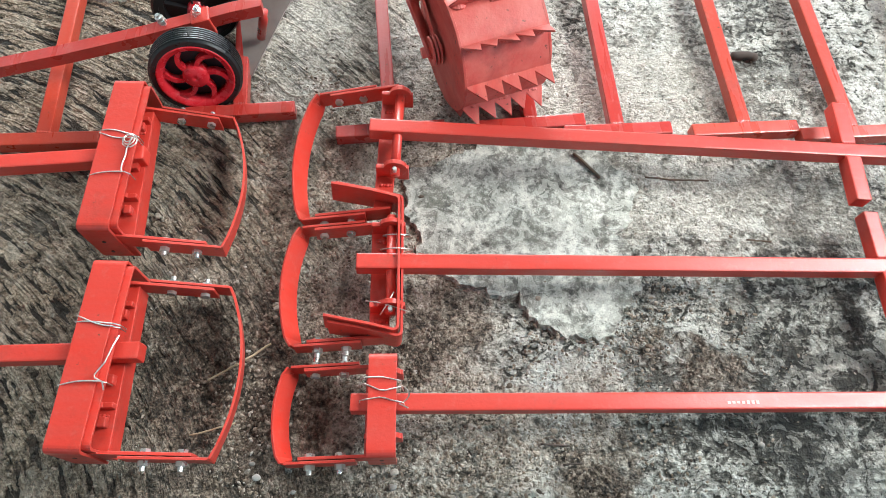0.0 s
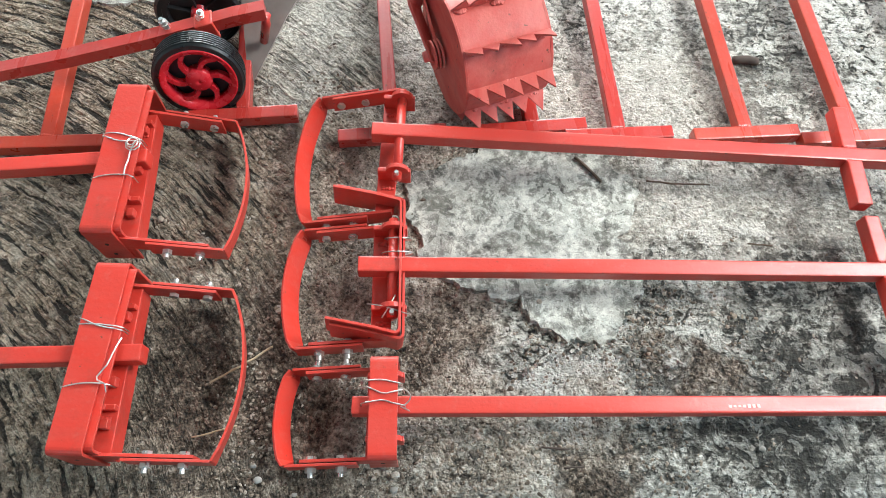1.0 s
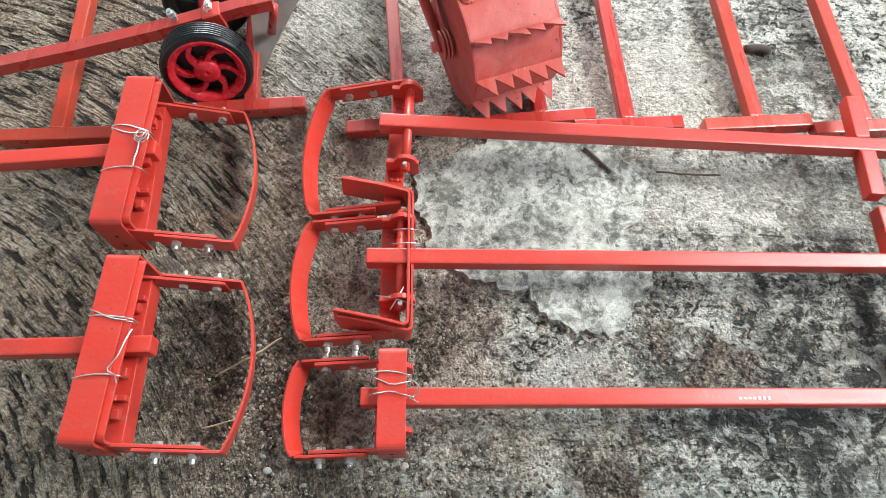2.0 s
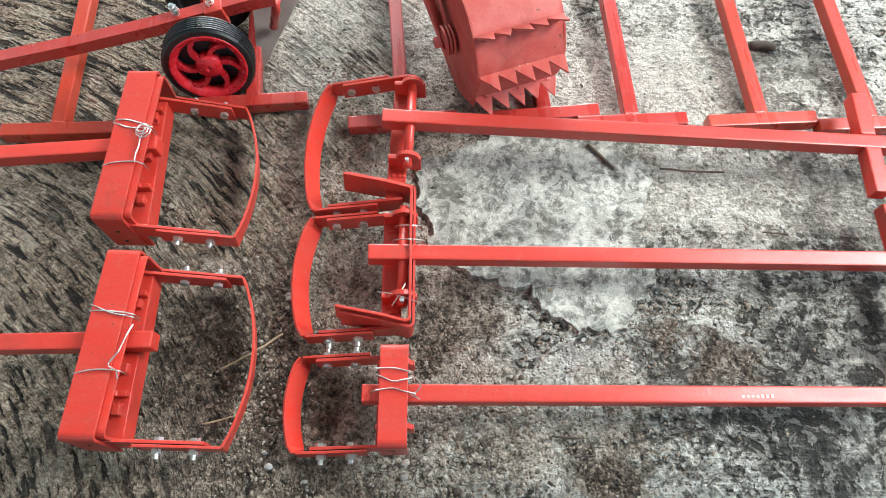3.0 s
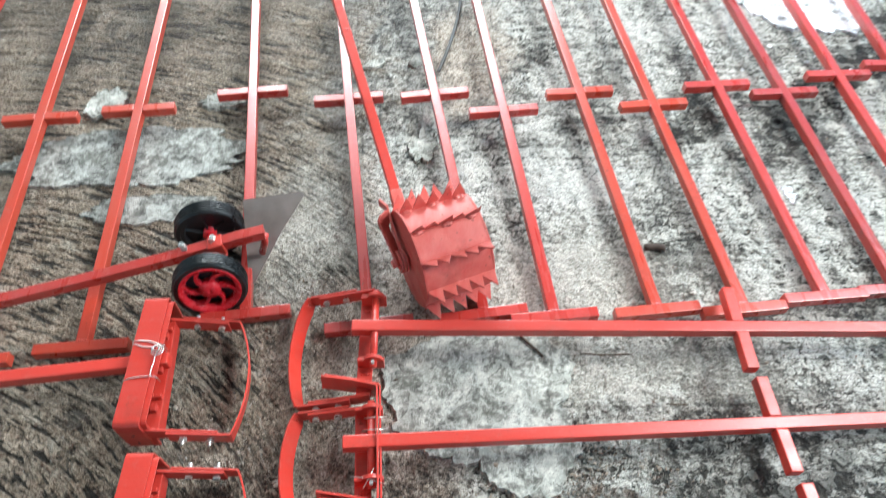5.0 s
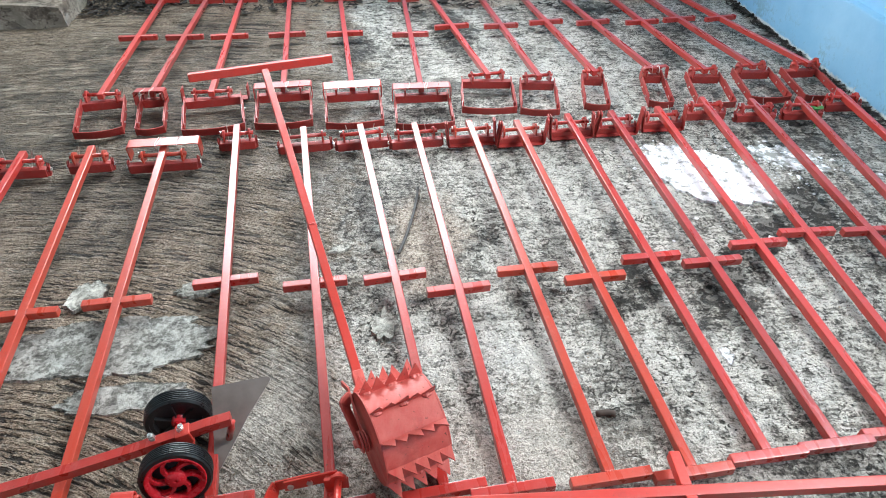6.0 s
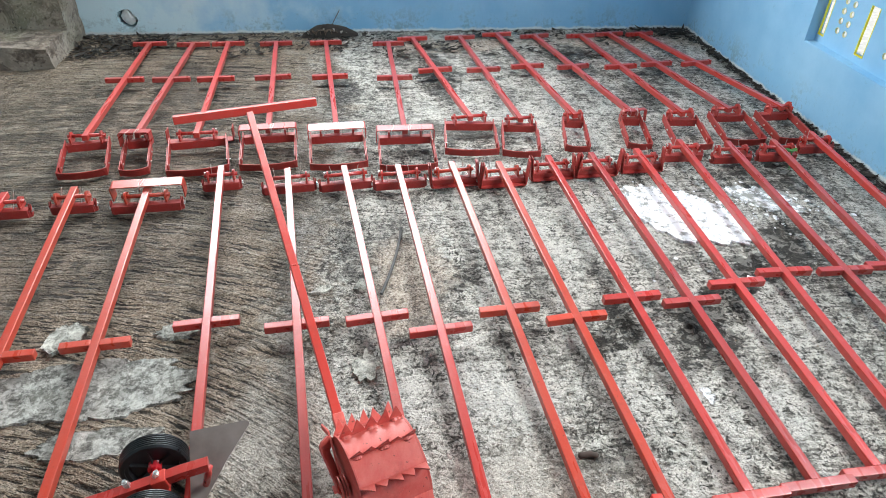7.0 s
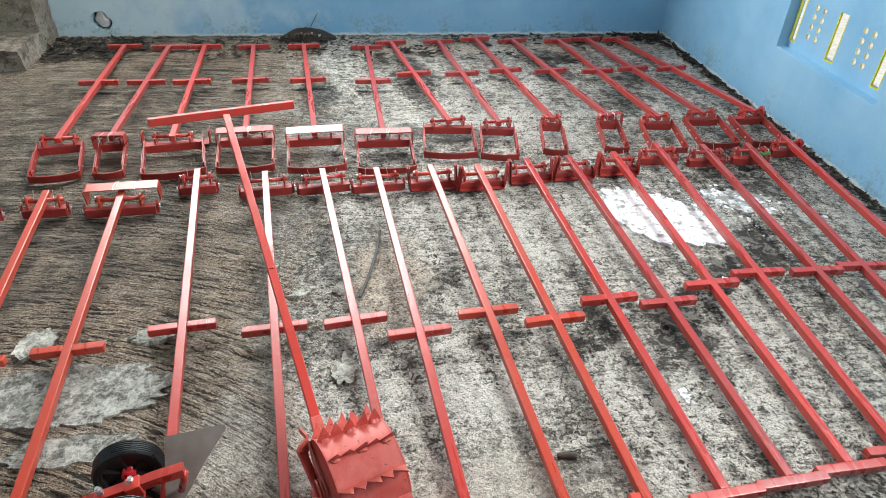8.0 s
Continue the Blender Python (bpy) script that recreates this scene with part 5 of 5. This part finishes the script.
def scatter_leaves():
    """Dead leaves and crumbs blown against the walls."""
    rng = random.Random(21)
    bm = bmesh.new()
    for k in range(1420):
        if k < 420:
            x = -0.1 - 3.0 * rng.random() ** 1.15
            y = -0.02 - abs(rng.gauss(0, 0.10)) - 0.25 * max(0, noise.noise(Vector((x * 3, 0.3, 2.0))))
        elif k < 560:
            x, y = -0.02 - abs(rng.gauss(0, 0.30)), -0.02 - abs(rng.gauss(0, 0.10))
        elif k < 760:
            cx, cy = ((-2.35, -0.30), (-2.15, -0.22), (-1.62, -0.35), (-1.33, -0.28), (-0.98, -0.33), (-0.72, -0.42), (-2.75, -0.18), (-1.9, -0.26))[k % 8]
            x, y = rng.gauss(cx, 0.07), rng.gauss(cy, 0.035)
        elif k < 1180:
            y = -0.03 - 2.5 * rng.random()
            x = -0.012 - abs(rng.gauss(0, 0.022)) - max(0, 0.1 - 0.3 * abs(y)) * rng.random()
        else:
            x, y = rng.uniform(-3.15, -2.75), rng.uniform(-0.35, -0.03)
        a, size, thin = rng.uniform(0, math.pi), rng.uniform(0.007, 0.022) * (1.9 if rng.random() < 0.3 else 1), rng.uniform(0.14, 0.40)
        curl = rng.uniform(0.1, 0.6) * size
        run, side = Vector((math.cos(a), math.sin(a), 0)), Vector((-math.sin(a), math.cos(a), 0))
        rows = []
        for i in range(5):
            u = -1 + i / 2
            w = thin * size * (1 - u * u) + 0.0006
            z = 0.003 + curl * u * u * rng.uniform(0.7, 1.0)
            mid = Vector((x, y, z)) + run * size * u
            rows.append([bm.verts.new(mid + side * w + Vector((0, 0, w * 0.5))), bm.verts.new(mid), bm.verts.new(mid - side * w + Vector((0, 0, w * 0.5)))])
        for p, q in zip(rows, rows[1:]):
            bm.faces.new((p[0], p[1], q[1], q[0]))
            bm.faces.new((p[1], p[2], q[2], q[1]))
    ob = new("dead_leaves", mesh_of(bm, "dead_leaves", LEAF_BROWN))
    tagged(ob, "dark dead leaves and crumbs blown along the foot of the walls", "leaves", kind="stuff")


scatter_leaves()


def lump(bm, at, r, rng, flat=0.6):
    made = bmesh.ops.create_icosphere(bm, subdivisions=1, radius=r, matrix=Matrix.Translation(at) @ Matrix.Rotation(rng.uniform(0, 6), 4, "Z") @ Matrix.Diagonal((1, rng.uniform(0.6, 1), flat, 1)))
    for v in made["verts"]:
        v.co += Vector((rng.uniform(-1, 1), rng.uniform(-1, 1), rng.uniform(-1, 1))) * r * 0.22


def scatter_grit():
    """Crumbs of soil and mortar, thick in the soil between the heads and thin elsewhere."""
    rng = random.Random(33)
    verts, faces = [], []
    t_ = (1 + 5 ** 0.5) / 2
    ico = [Vector(v).normalized() for v in ((-1, t_, 0), (1, t_, 0), (-1, -t_, 0), (1, -t_, 0), (0, -1, t_), (0, 1, t_), (0, -1, -t_), (0, 1, -t_), (t_, 0, -1), (t_, 0, 1), (-t_, 0, -1), (-t_, 0, 1))]
    tris = ((0, 11, 5), (0, 5, 1), (0, 1, 7), (0, 7, 10), (0, 10, 11), (1, 5, 9), (5, 11, 4), (11, 10, 2), (10, 7, 6), (7, 1, 8),
            (3, 9, 4), (3, 4, 2), (3, 2, 6), (3, 6, 8), (3, 8, 9), (4, 9, 5), (2, 4, 11), (6, 2, 10), (8, 6, 7), (9, 8, 1))
    count = 0
    while count < 11000:
        pick = rng.random()
        if pick < 0.62:
            x, y = rng.gauss(-1.93, 0.14), rng.uniform(-3.55, -2.75)
        elif pick < 0.78:
            x, y = rng.gauss(-1.72, 0.13), rng.gauss(-3.30, 0.09)
        elif pick < 0.85:
            x, y = rng.gauss(-1.54, 0.07), rng.gauss(-3.16, 0.05)
        else:
            x, y = rng.uniform(-2.7, -0.5), rng.uniform(-3.5, -1.2)
        if pick < 0.85 and noise.noise(Vector((x * 11, y * 11, 3.0))) < -0.25 + 0.3 * rng.random():
            continue
        r = 0.0009 + 0.0017 * rng.random() ** 2 + (0.003 * rng.random() if rng.random() < 0.02 else 0)
        k = len(verts)
        sx, sy, an = rng.uniform(0.8, 1.5), rng.uniform(0.6, 1.0), rng.uniform(0, 6.28)
        ca, sa = math.cos(an), math.sin(an)
        for v in ico:
            f = r * rng.uniform(0.75, 1.2)
            a, c = v.x * f * sx, v.y * f * sy
            verts.append((x + a * ca - c * sa, y + a * sa + c * ca, 0.0006 + r * 0.15 + v.z * f * 0.65))
        faces += [(k + a, k + c, k + d) for a, c, d in tris]
        count += 1
    me = bpy.data.meshes.new("grit")
    me.from_pydata(verts, [], faces)
    me.materials.append(CRUMB)
    tagged(new("grit", me), "brown soil crumbs and grey mortar grit on the floor", "grit", kind="stuff")


scatter_grit()


def pebble(at, r, seed, label="small grey pebble lying on the soil"):
    rng = random.Random(seed)
    bm = bmesh.new()
    made = bmesh.ops.create_icosphere(bm, subdivisions=2, radius=r, matrix=Matrix.Translation((*at, r * 0.4)) @ Matrix.Diagonal((1, 0.8, 0.6, 1)))
    for v in made["verts"]:
        v.co += noise.noise_vector(v.co * (0.7 / r) + Vector((seed, 0, 0))) * r * 0.25
    tagged(new("pebble", mesh_of(bm, "pebble", PEBBLE, True)), label, "pebble", "loose pebbles")


for k, (at, r) in enumerate((((-1.873, -3.353), 0.0075), ((-2.028, -3.345), 0.008), ((-2.035, -3.33), 0.005), ((-1.985, -3.36), 0.005), ((-1.72, -2.93), 0.005), ((-2.12, -1.95), 0.008), ((-1.60, -3.05), 0.006), ((-1.44, -3.30), 0.006))):
    pebble(at, r * 0.65, k)


def rubble_heap():
    rng = random.Random(8)
    h = thing("rubble_heap", "small heap of dark soil, roots and rubble by the wall", "rubble heap")
    bm = bmesh.new()
    n, seg = 8, 28
    rings = []
    for i in range(n + 1):
        u = i / n
        ring = []
        for k in range(seg):
            an = 2 * math.pi * k / seg
            f = 1 + 0.2 * noise.noise(Vector((math.cos(an) * 2, math.sin(an) * 2, 4)))
            x, y = 0.15 * u * f * math.cos(an), 0.045 * u * f * math.sin(an)
            z = 0.058 * (1 - u * u) + 0.008 * noise.noise(Vector((x * 40, y * 40, 1)))
            ring.append(bm.verts.new((-1.945 + x, -0.052 + y, max(z, -0.004))))
        rings.append(ring)
    for a, c in zip(rings, rings[1:]):
        for k in range(seg):
            bm.faces.new((a[k], a[(k + 1) % seg], c[(k + 1) % seg], c[k]))
    bmesh.ops.remove_doubles(bm, verts=bm.verts, dist=0.0005)
    part("soil", bm, LEAF_BROWN, h, "dark crumbly soil")
    for k in range(12):
        bm = bmesh.new()
        x = rng.gauss(0, 0.06)
        lump(bm, (-1.945 + x, -0.085 + rng.uniform(0, 0.02), 0.014 + 0.038 * max(0, 1 - (x / 0.13) ** 2) * rng.random()), rng.uniform(0.005, 0.010), rng, 0.8)
        part("stone", bm, PEBBLE, h)
    for k in range(7):
        a = rng.uniform(0, math.pi)
        x = rng.uniform(-0.1, 0.12)
        pts = [(-1.945 + x + 0.03 * math.cos(a + q * 0.5), -0.09 + 0.012 * math.sin(a + q), 0.012 + 0.03 * math.sin(q * 0.6)) for q in range(6)]
        part("root", tube_bm(bmesh.new(), pts, 0.0022), TWIG, h)


rubble_heap()


def drain_bag():
    """Crumpled white plastic stuffed into the drain hole."""
    bm = bmesh.new()
    made = bmesh.ops.create_icosphere(bm, subdivisions=3, radius=0.036, matrix=Matrix.Translation((-2.946, 0.032, 0.083)) @ Matrix.Diagonal((0.95, 0.9, 1.1, 1)))
    for v in made["verts"]:
        v.co += noise.noise_vector(v.co * 22) * 0.014
    tagged(new("plastic_bag", mesh_of(bm, "plastic_bag", BAG)), "crumpled white plastic bag stuffed in the drain hole", "plastic bag")


drain_bag()


def green_sprig():
    rng = random.Random(2)
    t = thing("green_sprig", "small sprig of green leaves among the hoe heads", "sprig")
    at = Vector((-0.263, -1.535, 0.05))
    part("stem", tube_bm(bmesh.new(), [at + Vector((-0.02, -0.05, -0.058)), at + Vector((0, -0.01, -0.02)), at], 0.002), LEAF_GREEN, t)
    for k in range(7):
        a, e = rng.uniform(0, 2 * math.pi), rng.uniform(0.0, 0.6)
        run = Vector((math.cos(a), math.sin(a), e)).normalized()
        side = run.cross(Vector((0, 0, 1))).normalized()
        bm = bmesh.new()
        pts = [(0, 0), (0.4, 0.35), (0.75, 0.3), (1, 0), (0.75, -0.3), (0.4, -0.35)]
        bm.faces.new([bm.verts.new(at + run * 0.024 * u + side * 0.024 * v - Vector((0, 0, 0.006 * u * u))) for u, v in pts])
        part("leaf", bm, LEAF_GREEN, t)


green_sprig()


def scraped_print(x, y, z):
    """Unreadable pale print on a pole: small bars."""
    m = thing("worn_print", "worn pale unreadable print on a red pole", "print")
    rng = random.Random(4)
    for k in range(9):
        part("mark", boxes(((0.0032, 0.0035 * rng.uniform(0.6, 1.2), 0.0006), Matrix.Translation((x + 0.0055 * k, y + 0.00015 * k, z))),), SCRAPE, m)


scraped_print(-1.505, -3.2625, 0.0535)
